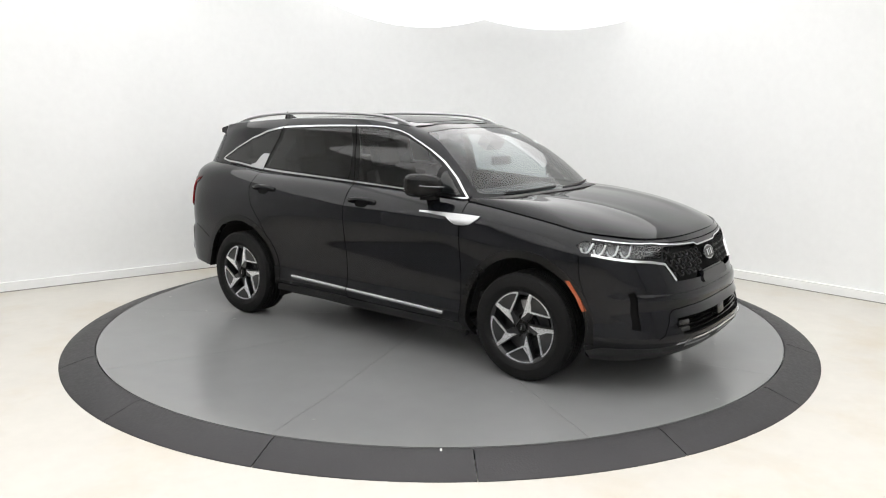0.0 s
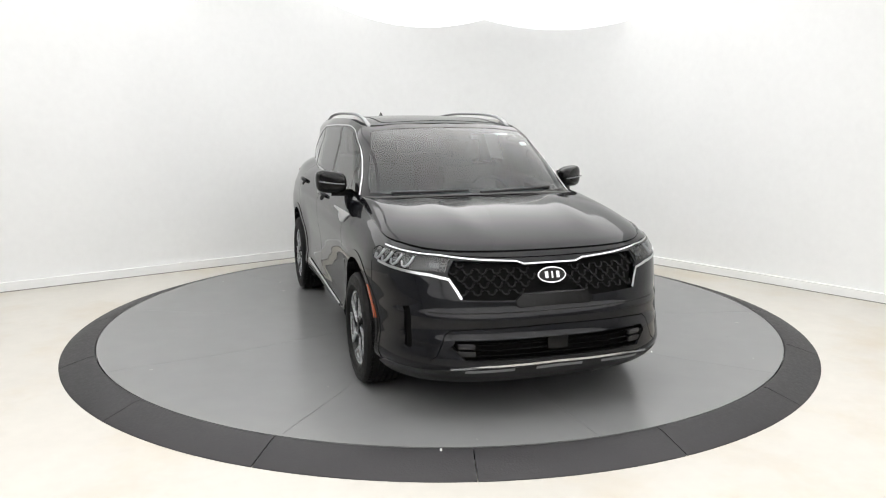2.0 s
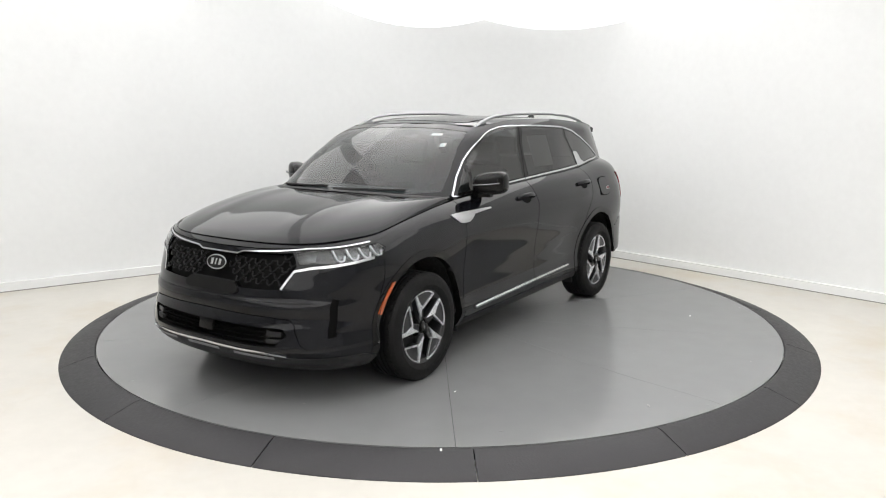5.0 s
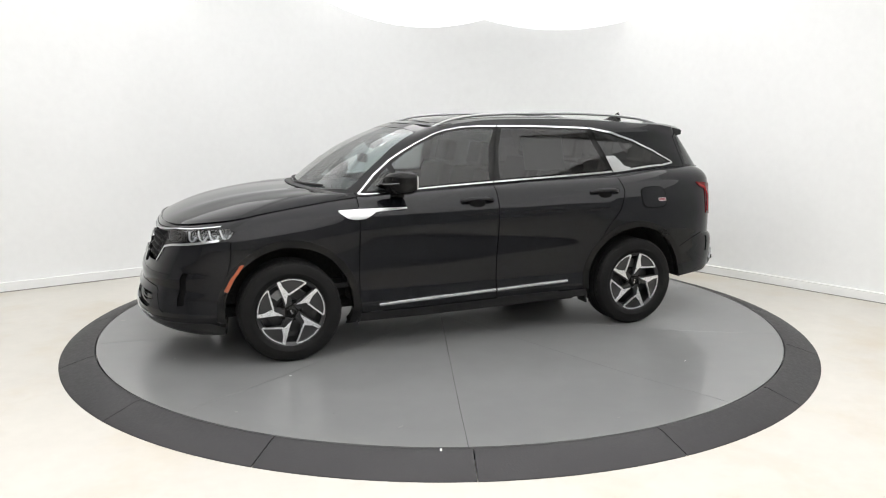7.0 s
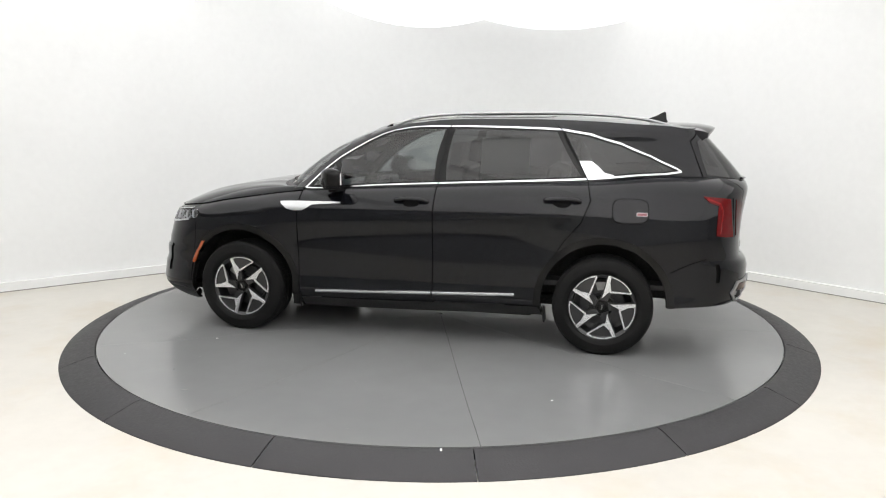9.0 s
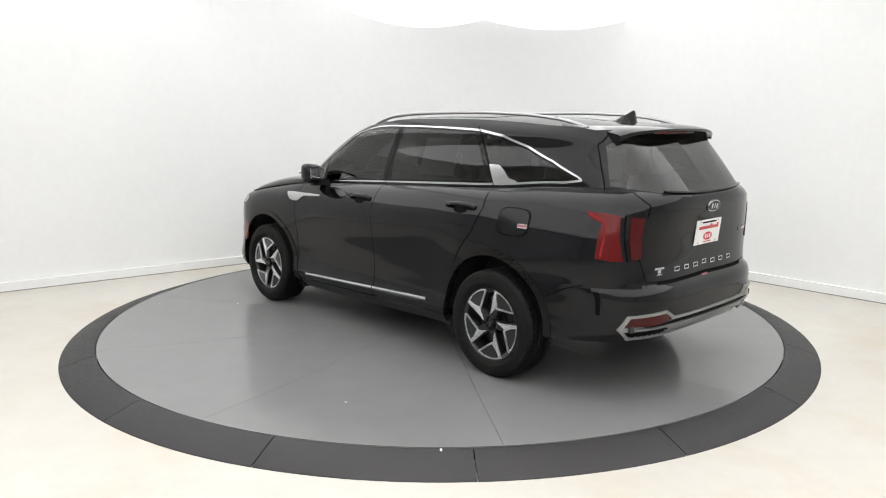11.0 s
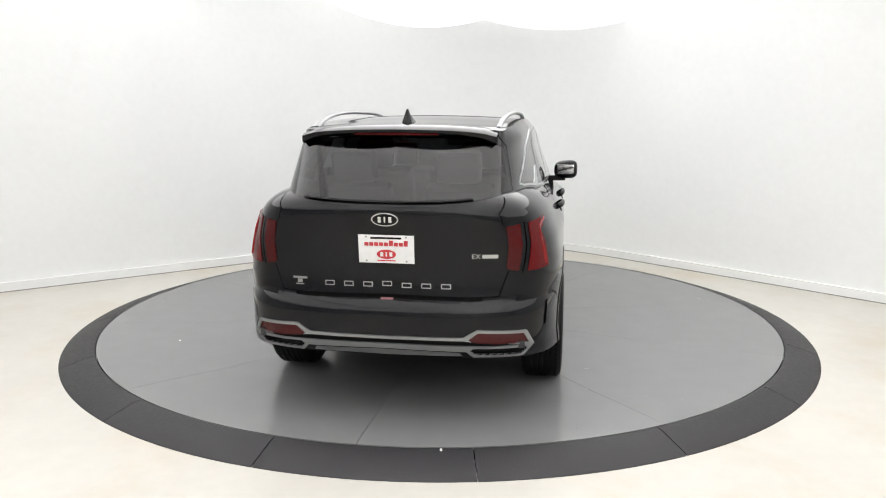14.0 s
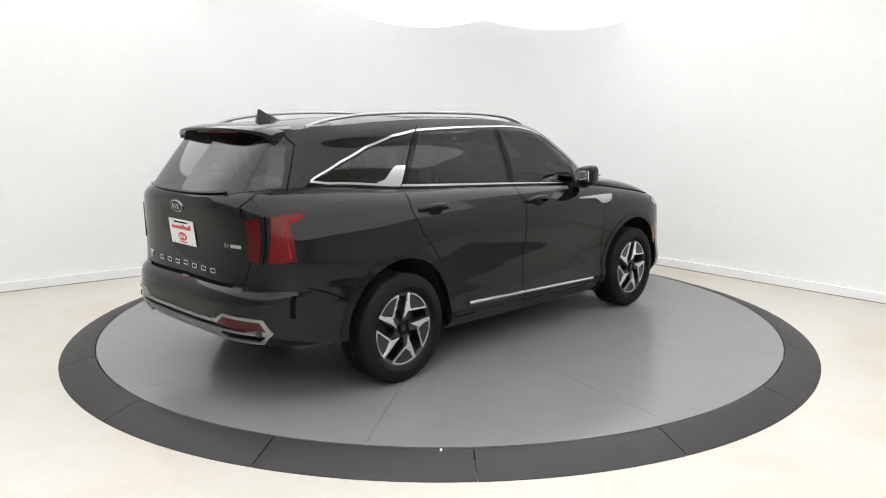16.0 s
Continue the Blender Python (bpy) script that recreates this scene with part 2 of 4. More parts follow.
def build_turntable():
    tt = tagged(new("turntable"), "round grey painted turntable floor of ten wedge panels", "turntable")
    for k in range(10):
        a0, a1 = radians(36 * k), radians(36 * (k + 1))
        bm = bmesh.new()
        steps, n = (0.02, 1.2, 1.9, 2.1, 2.3, 2.5, 2.65, R_DISC), 20
        rows = []
        for z0 in (0.0, -0.03):
            for r in steps:
                g = 0.0011 / r
                rows.append([bm.verts.new((r * math.cos(a), r * math.sin(a), dish(r) + z0)) for a in [a0 + g + (a1 - a0 - 2 * g) * j / n for j in range(n + 1)]])
        m = len(steps)
        for q in range(m - 1):
            for j in range(n):
                bm.faces.new((rows[q][j], rows[q + 1][j], rows[q + 1][j + 1], rows[q][j + 1]))
                bm.faces.new((rows[m + q][j + 1], rows[m + q + 1][j + 1], rows[m + q + 1][j], rows[m + q][j]))
            for j in (0, n):
                bm.faces.new((rows[q][j], rows[m + q][j], rows[m + q + 1][j], rows[q + 1][j]))
        for q in (0, m - 1):
            for j in range(n):
                bm.faces.new((rows[q][j], rows[q][j + 1], rows[m + q][j + 1], rows[m + q][j]))
        bmesh.ops.recalc_face_normals(bm, faces=bm.faces)
        part("panel", bm, DISC, tt)
    bm = bmesh.new()
    add_lathe(bm, [(0.0001, -0.055), (R_DISC - 0.01, -0.055), (R_DISC - 0.01, -0.066), (0.0001, -0.066)], Matrix(), 64)
    part("base", bm, SEAM, tt)
    rnd = random.Random(4)
    for k in range(26):
        r, a = R_DISC * (0.6 + 0.38 * rnd.random()), rnd.random() * math.tau
        bm = bmesh.new()
        w = 0.004 + 0.012 * rnd.random() ** 2
        pts = [(w * (0.6 + 0.6 * rnd.random()) * math.cos(q) * (1 + 2 * rnd.random() * (k % 3 == 0)), 0.6 * w * math.sin(q)) for q in [j * math.tau / 7 for j in range(7)]]
        add_prism(bm, pts, pose(r * math.cos(a), r * math.sin(a), dish(r) + 0.0004, 0, 0, math.degrees(a) + rnd.uniform(0, 180)), 0.0008)
        part("scuff", bm, WHITE if k % 13 == 0 else SEAM, tt, "small chip in the paint", False)
    return tt


# ---- car body surfaces ----
def table(rows):
    xs, ys = [r[0] for r in rows], [r[1] for r in rows]
    if xs[0] > xs[-1]:
        xs, ys = xs[::-1], ys[::-1]
    m = [0.0] * len(xs)
    for i in range(1, len(xs) - 1):
        d0, d1 = (ys[i] - ys[i - 1]) / (xs[i] - xs[i - 1]), (ys[i + 1] - ys[i]) / (xs[i + 1] - xs[i])
        m[i] = 0 if d0 * d1 <= 0 else 2 * d0 * d1 / (d0 + d1)
    m[0], m[-1] = (ys[1] - ys[0]) / (xs[1] - xs[0]), (ys[-1] - ys[-2]) / (xs[-1] - xs[-2])

    def f(x):
        if x <= xs[0]:
            return ys[0]
        if x >= xs[-1]:
            return ys[-1]
        i = max(k for k in range(len(xs)) if xs[k] <= x)
        i = min(i, len(xs) - 2)
        h = xs[i + 1] - xs[i]
        t = (x - xs[i]) / h
        return (ys[i] * (1 + 2 * t) * (1 - t) ** 2 + m[i] * h * t * (1 - t) ** 2 + ys[i + 1] * t * t * (3 - 2 * t) + m[i + 1] * h * t * t * (t - 1))
    return f


def spline(pts):
    """Smooth curve through (u, x, y, z) rows."""
    fs = [table([(p[0], p[k]) for p in pts]) for k in (1, 2, 3)]
    return lambda u: Vector((fs[0](u), fs[1](u), fs[2](u)))


def smooth01(t):
    t = min(1, max(0, t))
    return t * t * (3 - 2 * t)


FRONT_X = table([(0.16, 2.15), (0.21, 2.29), (0.27, 2.37), (0.33, 2.40), (0.40, 2.392), (0.455, 2.385), (0.475, 2.376), (0.50, 2.364), (0.535, 2.358), (0.555, 2.358), (0.59, 2.354), (0.606, 2.342), (0.62, 2.330), (0.67, 2.315), (0.74, 2.285), (0.82, 2.255), (0.89, 2.225), (0.93, 2.19), (0.96, 2.13)])
REAR_X = table([(0.28, -2.26), (0.36, -2.37), (0.42, -2.42), (0.5, -2.44), (0.6, -2.44), (0.655, -2.425), (0.69, -2.385), (0.8, -2.375), (0.95, -2.383), (1.08, -2.405), (1.16, -2.42), (1.20, -2.41), (1.26, -2.345)])
SIDE_Y = table([(0.16, 0.80), (0.21, 0.86), (0.27, 0.905), (0.33, 0.928), (0.38, 0.922), (0.45, 0.912), (0.55, 0.911), (0.64, 0.915), (0.69, 0.921), (0.73, 0.927), (0.80, 0.936), (0.88, 0.944), (0.97, 0.945), (1.02, 0.938), (1.08, 0.925), (1.3, 0.90)])
TOP_Z = table([(2.3, 0.925), (2.2, 0.93), (2.0, 0.955), (1.8, 0.975), (1.4, 1.035), (1.0, 1.09), (0.85, 1.103), (-0.18, 1.158), (-1.27, 1.207), (-1.9, 1.25), (-2.2, 1.25), (-2.33, 1.225), (-2.4, 1.195)])
BOTTOM_Z = table([(2.4, 0.20), (2.1, 0.18), (1.7, 0.19), (1.0, 0.19), (0.8, 0.185), (-1.0, 0.235), (-1.5, 0.27), (-1.8, 0.338), (-2.2, 0.365), (-2.4, 0.37)])
INSET = table([(0, 0.108), (0.012, 0.088), (0.03, 0.066), (0.06, 0.042), (0.1, 0.022), (0.16, 0.007), (0.25, 0)])
XS_F, XS_R, N_F, N_R = 1.6, -1.6, 2.8, 4.0
LF, LS = 1.25, 3.2
U_END = 2 * LF + LS


def arc_table(n, a, b):
    """Angle of a superellipse by even steps of its length, from its flat middle to its side."""
    out, last, total = [(0.0, 0.0)], None, 0.0
    for k in range(401):
        p = math.pi / 2 * k / 400
        q = Vector((a * math.cos(p) ** (2 / n), b * math.sin(p) ** (2 / n)))
        if last is not None:
            total += (q - last).length
            out.append((total, p))
        last = q
    return [s / total for s, _ in out], [p for _, p in out]


ARC_F, ARC_R = arc_table(N_F, 0.72, 0.93), arc_table(N_R, 0.79, 0.92)


def lower(u, v):
    """The car's lower body: u along its outline from the middle of the nose to the middle of the tail, v from 0 at the bottom to 1 at the belt."""
    if u <= LF:
        p = float(np.interp(u / LF, *ARC_F))
        c, s = max(0, math.cos(p)) ** (2 / N_F), max(0, math.sin(p)) ** (2 / N_F)
        xr = XS_F + 0.7 * c
    elif u <= LF + LS:
        c, s, xr = 0, 1, XS_F - (u - LF)
    else:
        p = float(np.interp((U_END - u) / LF, *ARC_R))
        c, s = max(0, math.cos(p)) ** (2 / N_R), max(0, math.sin(p)) ** (2 / N_R)
        xr = XS_R - 0.8 * c
    zt, zb = TOP_Z(xr), BOTTOM_Z(xr)
    z = zb + (zt - zb) * v
    rear = smooth01((-xr - 0.6) / 1.4)
    w = SIDE_Y(z) - INSET(zt - z) * (1 + 0.55 * rear + 0.18 * smooth01((-xr - 1.6) / 0.6))
    w *= 1 - 0.06 * smooth01((-xr - 1.0) / 1.2) * smooth01((z - 0.72) / 0.4)
    for hx in (1.4075, -1.4075):
        w += 0.022 * math.exp(-(((xr - hx) / 0.46) ** 4)) * smooth01((0.95 - z) / 0.3)
    if -1.2 < xr < 1.2:
        w += 0.004 * math.exp(-(((z - 0.985) / 0.02) ** 2))
    if u <= LF:
        x = XS_F + (FRONT_X(z) - XS_F) * c
    elif u <= LF + LS:
        x = xr
    else:
        x = XS_R + (REAR_X(z) - XS_R) * c
    return Vector((x, w * s, z))


# belt and roof outlines of the cabin, from the middle of the windscreen to the middle of the tailgate glass
BELT = [(0.0, 1.20, 0.0, 1.136), (0.35, 1.165, 0.36, 1.133), (0.62, 1.085, 0.64, 1.121), (0.76, 0.975, 0.765, 1.108), (0.88, 0.85, 0.818, 1.103)]
ROOF = [(0.0, 0.340, 0.0, 1.617), (0.35, 0.322, 0.36, 1.606), (0.62, 0.292, 0.578, 1.584), (0.76, 0.215, 0.634, 1.592), (0.88, 0.05, 0.642, 1.616)]
for _x, _y, _z, _rx in ((0.3, 0, 0, -0.22), (-0.2, 0, 0, -0.52), (-0.8, 0, 0, -0.9), (-1.3, 0, 0, -1.28), (-1.75, 0, 0, -1.62)):
    _u = 0.88 + (0.85 - _x)
    _p = lower(LF + XS_F - _x, 1.0)
    BELT.append((_u, _p.x, _p.y, _p.z))
    ROOF.append((_u, _rx, 0.642 - 0.03 * smooth01((-_rx - 0.8) / 1.2), 1.650 - 0.032 * ((_rx + 0.65) / 0.9) ** 2))
for _u, _d in ((3.68, 0.36), (3.84, 0.50), (4.0, 0.64), (4.2, 0.80), (4.46, 1.02), (4.72, 1.25)):
    _p = lower(LF + LS + _d, 1.0)
    BELT.append((_u, _p.x, _p.y, _p.z))
ROOF += [(3.68, -1.83, 0.598, 1.600), (3.9, -1.95, 0.582, 1.585), (4.2, -2.02, 0.49, 1.590), (4.72, -2.06, 0.0, 1.606)]
BELT_C, ROOF_C = spline(BELT), spline(ROOF)
U_CAB = 4.72


def cabin(u, v):
    a, b = BELT_C(u), ROOF_C(u)
    p = a.lerp(b, v)
    side = smooth01((u - 0.42) / 0.36) * smooth01((3.9 - u) / 0.5)
    bulge = math.sin(math.pi * min(1, v)) ** 0.9
    p.y += side * (0.018 * bulge + 0.045 * math.exp(-(((v - 0.86) / 0.16) ** 2)) * (1 - v) ** 0.35)
    front, back = smooth01((0.86 - u) / 0.32), smooth01((u - 3.9) / 0.4)
    p.x += 0.040 * bulge * front - 0.012 * bulge * back
    p.z += 0.044 * bulge * front
    return p


def roof(u, v):
    """u along the car from the windscreen to the tail, v from the middle to the edge."""
    s = 0.76 + (3.9 - 0.76) * u
    e = ROOF_C(s)
    y = e.y * v
    k = 1 - v * v
    fx, rx = 0.135 * (1 - smooth01(u / 0.25)), -0.11 * smooth01((u - 0.8) / 0.2)
    return Vector((e.x + (fx + rx) * k, y, e.z + 0.024 * k))


def hood(u, v):
    """u from the middle to the fender side, v from the nose to the windscreen."""
    a = lower(u * 1.95, 1.0)
    b = BELT_C(u * 0.80)
    p = a.lerp(b, v)
    wide = 1 - 0.75 * u * u
    p.z += (0.060 * wide + 0.006) * math.sin(math.pi * v ** 0.8) ** 0.85
    ridge = 0.36 + 0.10 * v
    p.z += 0.007 * math.exp(-(((abs(p.y) - ridge) / 0.085) ** 2)) * smooth01(v / 0.3) * smooth01((1 - v) / 0.15)
    return p


class Sheet:
    """A curved surface F(u, v), cut up flat and then bent into its shape."""

    def __init__(self, f, u1, v1, nu, nv):
        self.f, self.u1, self.v1 = f, u1, v1
        self.bm = bmesh.new()
        vs = [[self.bm.verts.new((u1 * i / nu, v1 * j / nv, 0)) for j in range(nv + 1)] for i in range(nu + 1)]
        for i in range(nu):
            for j in range(nv):
                self.bm.faces.new((vs[i][j], vs[i + 1][j], vs[i + 1][j + 1], vs[i][j + 1]))
        self.shapes = []
        self.probe = [(u1 * i / 220, v1 * j / 60) for i in range(221) for j in range(61)]
        self.seen = np.array([tuple(f(*q)) for q in self.probe])

    def at(self, kind, a, z):
        """The (u, v) of a place given in side view (s: x, z), front view (f: y, z), rear view (r: y, z) or from above (t: x, y)."""
        P, i0 = self.seen, {"s": (0, 2), "f": (1, 2), "r": (1, 2), "t": (0, 1)}[kind]
        d = (P[:, i0[0]] - a) ** 2 + (P[:, i0[1]] - z) ** 2
        if kind == "f":
            d = d + (P[:, 0] < 0) * 9
        if kind == "r":
            d = d + (P[:, 0] > 0) * 9
        u, v = self.probe[int(d.argmin())]
        for _ in range(5):
            p, e = self.f(u, v), 1e-3
            pu, pv = (self.f(u + e, v) - p) / e, (self.f(u, v + e) - p) / e
            M = np.array([[pu[i0[0]], pv[i0[0]]], [pu[i0[1]], pv[i0[1]]]])
            r = np.array([a - p[i0[0]], z - p[i0[1]]])
            if abs(np.linalg.det(M)) < 1e-4:
                break
            s = np.clip(np.linalg.solve(M, r), -0.05, 0.05)
            u, v = min(self.u1, max(0, u + s[0])), min(self.v1, max(0, v + s[1]))
        return u, v

    def poly(self, name, kind, pts):
        self.flat(name, [self.at(kind, *p) if len(p) == 2 else self.at(*p) for p in pts])

    def flat(self, name, q):
        x0, x1, y0, y1 = min(p[0] for p in q) - 0.08, max(p[0] for p in q) + 0.08, min(p[1] for p in q) - 0.08, max(p[1] for p in q) + 0.08
        n = len(q)
        for i in range(n):
            a, b = Vector((*q[i], 0)), Vector((*q[(i + 1) % n], 0))
            d = b - a
            if d.length < 1e-5:
                continue
            bx0, bx1, by0, by1 = min(a.x, b.x) - 1e-4, max(a.x, b.x) + 1e-4, min(a.y, b.y) - 1e-4, max(a.y, b.y) + 1e-4
            faces = []
            for f in self.bm.faces:
                xs = [v.co.x for v in f.verts]
                if max(xs) < bx0 or min(xs) > bx1:
                    continue
                ys = [v.co.y for v in f.verts]
                if max(ys) < by0 or min(ys) > by1:
                    continue
                faces.append(f)
            geom = faces + list({e for f in faces for e in f.edges}) + list({v for f in faces for v in f.verts})
            bmesh.ops.bisect_plane(self.bm, geom=geom, plane_co=a, plane_no=Vector((-d.y, d.x, 0)).normalized(), dist=1e-5)
        self.shapes.append((name, q, (x0, x1, y0, y1)))

    def strip(self, name, kind, pts, width, closed=False):
        """A band of that width in metres along a line."""
        q = [self.at(kind, *p) if len(p) == 2 else self.at(*p) for p in pts]
        n = len(q)
        P = [self.f(*p) for p in q]
        left, right = [], []
        for i in range(n):
            a, b = (q[i - 1] if i or closed else q[i]), (q[(i + 1) % n] if i < n - 1 or closed else q[i])
            u, v = q[i]
            e = 1e-3
            pu, pv = (self.f(min(u + e, self.u1), v) - self.f(max(0, u - e), v)) / (2 * e), (self.f(u, min(v + e, self.v1)) - self.f(u, max(0, v - e))) / (2 * e)
            lu, lv = max(pu.length, 1e-3), max(pv.length, 1e-3)
            du, dv = (b[0] - a[0]) * lu, (b[1] - a[1]) * lv
            L = math.hypot(du, dv) or 1
            nu, nv = -dv / L * width / 2 / lu, du / L * width / 2 / lv
            left.append((u + nu, v + nv))
            right.append((u - nu, v - nv))
        m = n if closed else n - 1
        for i in range(m):
            j = (i + 1) % n
            self.flat(name, [left[i], left[j], right[j], right[i]])

    def sort(self, rest):
        """Names each face by the last shape that holds it, or by rest(x, y, z)."""
        def inside(p, q):
            c, n = False, len(q)
            for i in range(n):
                (x0, y0), (x1, y1) = q[i], q[i - 1]
                if (y0 > p[1]) != (y1 > p[1]) and p[0] < (x1 - x0) * (p[1] - y0) / (y1 - y0) + x0:
                    c = not c
            return c
        self.groups = {}
        for f in self.bm.faces:
            c = f.calc_center_median()
            name = None
            for nm, q, (x0, x1, y0, y1) in reversed(self.shapes):
                if x0 < c.x < x1 and y0 < c.y < y1 and inside((c.x, c.y), q):
                    name = nm
                    break
            if name is None:
                name = rest(*self.f(c.x, c.y))
            self.groups.setdefault(name, []).append([tuple(v.co[:2]) for v in f.verts])

    def normal(self, u, v):
        e = 2e-3
        u0, u1, v0, v1 = max(0, u - e), min(self.u1, u + e), max(0, v - e), min(self.v1, v + e)
        n = (self.f(u1, v0) - self.f(u0, v0)).cross(self.f(u0, v1) - self.f(u0, v0))
        return n.normalized() if n.length > 1e-12 else Vector((0, 0, 1))

    def mesh(self, names, out=0.0, rim=0.014, both=False, flip=False, sign=1):
        """bmesh of those groups, pushed out along the normals, with a rim turned inwards; both: with its mirror half."""
        bm = bmesh.new()
        for side in ((1, -1) if both else ((-1,) if flip else (1,))):
            made = {}
            rows = []

            def vert(q, depth):
                k = (round(q[0], 5), round(q[1], 5), depth)
                if k not in made:
                    p = self.f(*q) + self.normal(*q) * sign * (out - depth)
                    made[k] = bm.verts.new((p.x, p.y * side, p.z))
                return made[k]
            count = {}
            for nm in names:
                for q in self.groups.get(nm, []):
                    rows.append(q)
                    for i in range(len(q)):
                        a, b = (round(q[i][0], 5), round(q[i][1], 5)), (round(q[i - 1][0], 5), round(q[i - 1][1], 5))
                        count[frozenset((a, b))] = count.get(frozenset((a, b)), 0) + 1
            for q in rows:
                vs = []
                for p in q:
                    w = vert(p, 0)
                    if w not in vs:
                        vs.append(w)
                if len(vs) > 2:
                    try:
                        bm.faces.new(vs if sign * side > 0 else vs[::-1])
                    except ValueError:
                        pass
                if rim:
                    for i in range(len(q)):
                        a, b = q[i - 1], q[i]
                        k = frozenset(((round(a[0], 5), round(a[1], 5)), (round(b[0], 5), round(b[1], 5))))
                        if count.get(k) == 1 and len(k) == 2:
                            w = [vert(b, 0), vert(a, 0), vert(a, rim), vert(b, rim)]
                            if both and all(abs(t.co.y) < 1e-4 for t in w):
                                continue
                            try:
                                bm.faces.new(w if sign * side > 0 else w[::-1])
                            except ValueError:
                                pass
        bmesh.ops.remove_doubles(bm, verts=bm.verts, dist=1e-4)
        return bm


def build_car():
    car = tagged(new("car"), "glossy black midsize family SUV with satin chrome trim, on the turntable", "car")

    def pair(sheet, name, groups, mat, label="", **kw):
        return [part(name, sheet.mesh(groups, flip=fl, **kw), mat, car, label) for fl in (False, True)]

    def whole(sheet, name, groups, mat, label="", parent=None, **kw):
        return part(name, sheet.mesh(groups, both=True, **kw), mat, parent or car, label)

    # ---- lower body ----
    low = Sheet(lower, U_END, 1.0, 170, 44)
    gap = 0.007
    HX, HZ, RA = 1.4075, 0.345, 0.442
    low.strip("gap_a", "s", [(0.905, 1.10), (0.912, 0.95), (0.915, 0.7), (0.915, 0.38), (0.90, 0.275)], gap)
    low.strip("gap_b", "s", [(-0.17, 1.157), (-0.165, 0.95), (-0.162, 0.7), (-0.155, 0.30)], gap)
    low.strip("gap_c", "s", [(-1.275, 1.205), (-1.30, 1.08), (-1.24, 0.93), (-1.13, 0.80), (-1.03, 0.64), (-0.97, 0.47), (-0.965, 0.31)], gap)
    low.strip("gap_d", "s", [(0.90, 0.275), (-0.155, 0.295), (-0.965, 0.31)], gap)
    low.strip("gap_e", "f", [(0.0, 0.890), (0.3, 0.895), (0.55, 0.908), (0.74, 0.925)], 0.006)
    low.strip("gap_f", "r", [(0.0, 0.703), (0.45, 0.703), (0.605, 0.712), (0.635, 0.80), (0.655, 0.85)], gap)
    low.strip("gap_recess", "r", [(0.0, 0.695), (0.40, 0.695), (0.52, 0.698)], 0.024)
    low.strip("gap_g", "r", [(0.62, 1.095), (0.60, 1.16), (0.615, 1.235)], gap)
    low.strip("gap_h", "s", [(-2.10, 0.70), (-1.98, 0.66), (-1.86, 0.60)], 0.006)
    low.strip("gap_i", "s", [(1.83, 0.60), (1.80, 0.70), (1.79, 0.84)], 0.006)
    for hx in (HX, -HX):
        low.poly("cladding_f" if hx > 0 else "cladding_r", "s", [(hx + 0.492 * math.cos(a), max(0.20, HZ + 0.490 * math.sin(a))) for a in [radians(-20 + 220 * k / 22) for k in range(23)]])
        low.poly("arch", "s", [(hx + RA * math.cos(a), max(0.12, HZ + RA * math.sin(a))) for a in [radians(-32 + 244 * k / 30) for k in range(31)]])
    low.poly("sill", "s", [(0.90, 0.165), (0.90, 0.268), (-0.155, 0.288), (-0.95, 0.303), (-0.99, 0.20)])
    # front: grille, lamps, intake
    low.poly("grille", "f", [(0.0, 0.852), (0.158, 0.852), (0.205, 0.868), (0.55, 0.884), (0.59, 0.815), (0.530, 0.678), (0.235, 0.669), (0.187, 0.703), (0.0, 0.705)])
    low.strip("grille_trim", "f", [(0.0, 0.857), (0.160, 0.857), (0.205, 0.873), (0.42, 0.886), (0.62, 0.908), ("s", 1.97, 0.921), ("s", 1.84, 0.936)], 0.009)
    low.poly("headlamp", "f", [(0.565, 0.888), (0.62, 0.898), ("s", 1.97, 0.911), ("s", 1.80, 0.926), ("s", 1.76, 0.90), ("s", 1.80, 0.862), ("s", 1.93, 0.838), (0.66, 0.828), (0.60, 0.822)])
    low.strip("lamp_trim", "f", [(0.530, 0.682), (0.556, 0.735), (0.585, 0.785), (0.68, 0.806), ("s", 1.97, 0.832), ("s", 1.86, 0.850)], 0.015)
    low.poly("intake", "f", [(0.0, 0.468), (0.40, 0.468), (0.575, 0.466), (0.600, 0.43), (0.53, 0.356), (0.0, 0.358)])
    low.poly("lip_chrome", "f", [(0.0, 0.338), (0.45, 0.330), (0.605, 0.314), (0.605, 0.304), (0.45, 0.319), (0.0, 0.327)])
    low.poly("lip", "f", [(0.0, 0.322), (0.45, 0.313), (0.62, 0.298), ("s", 1.95, 0.29), ("s", 1.84, 0.255), ("s", 1.84, 0.19), ("s", 2.0, 0.17), (0.5, 0.17), (0.0, 0.18)])
    low.poly("skid", "f", [(0.0, 0.316), (0.14, 0.314), (0.14, 0.300), (0.0, 0.302)])
    low.poly("skid_side", "f", [(0.265, 0.312), (0.53, 0.302), (0.53, 0.288), (0.265, 0.298)])
    low.poly("side_vent", "f", [(0.784, 0.630), (0.811, 0.624), (0.815, 0.412), (0.786, 0.402)])
    low.strip("gap_crease", "f", [(0.0, 0.532), (0.47, 0.525), (0.60, 0.515), (0.632, 0.485), (0.672, 0.375), (0.71, 0.345)], 0.006)
    low.poly("amber", "s", [(1.712, 0.684), (1.738, 0.684), (1.795, 0.60), (1.848, 0.508), (1.822, 0.498), (1.770, 0.60)])
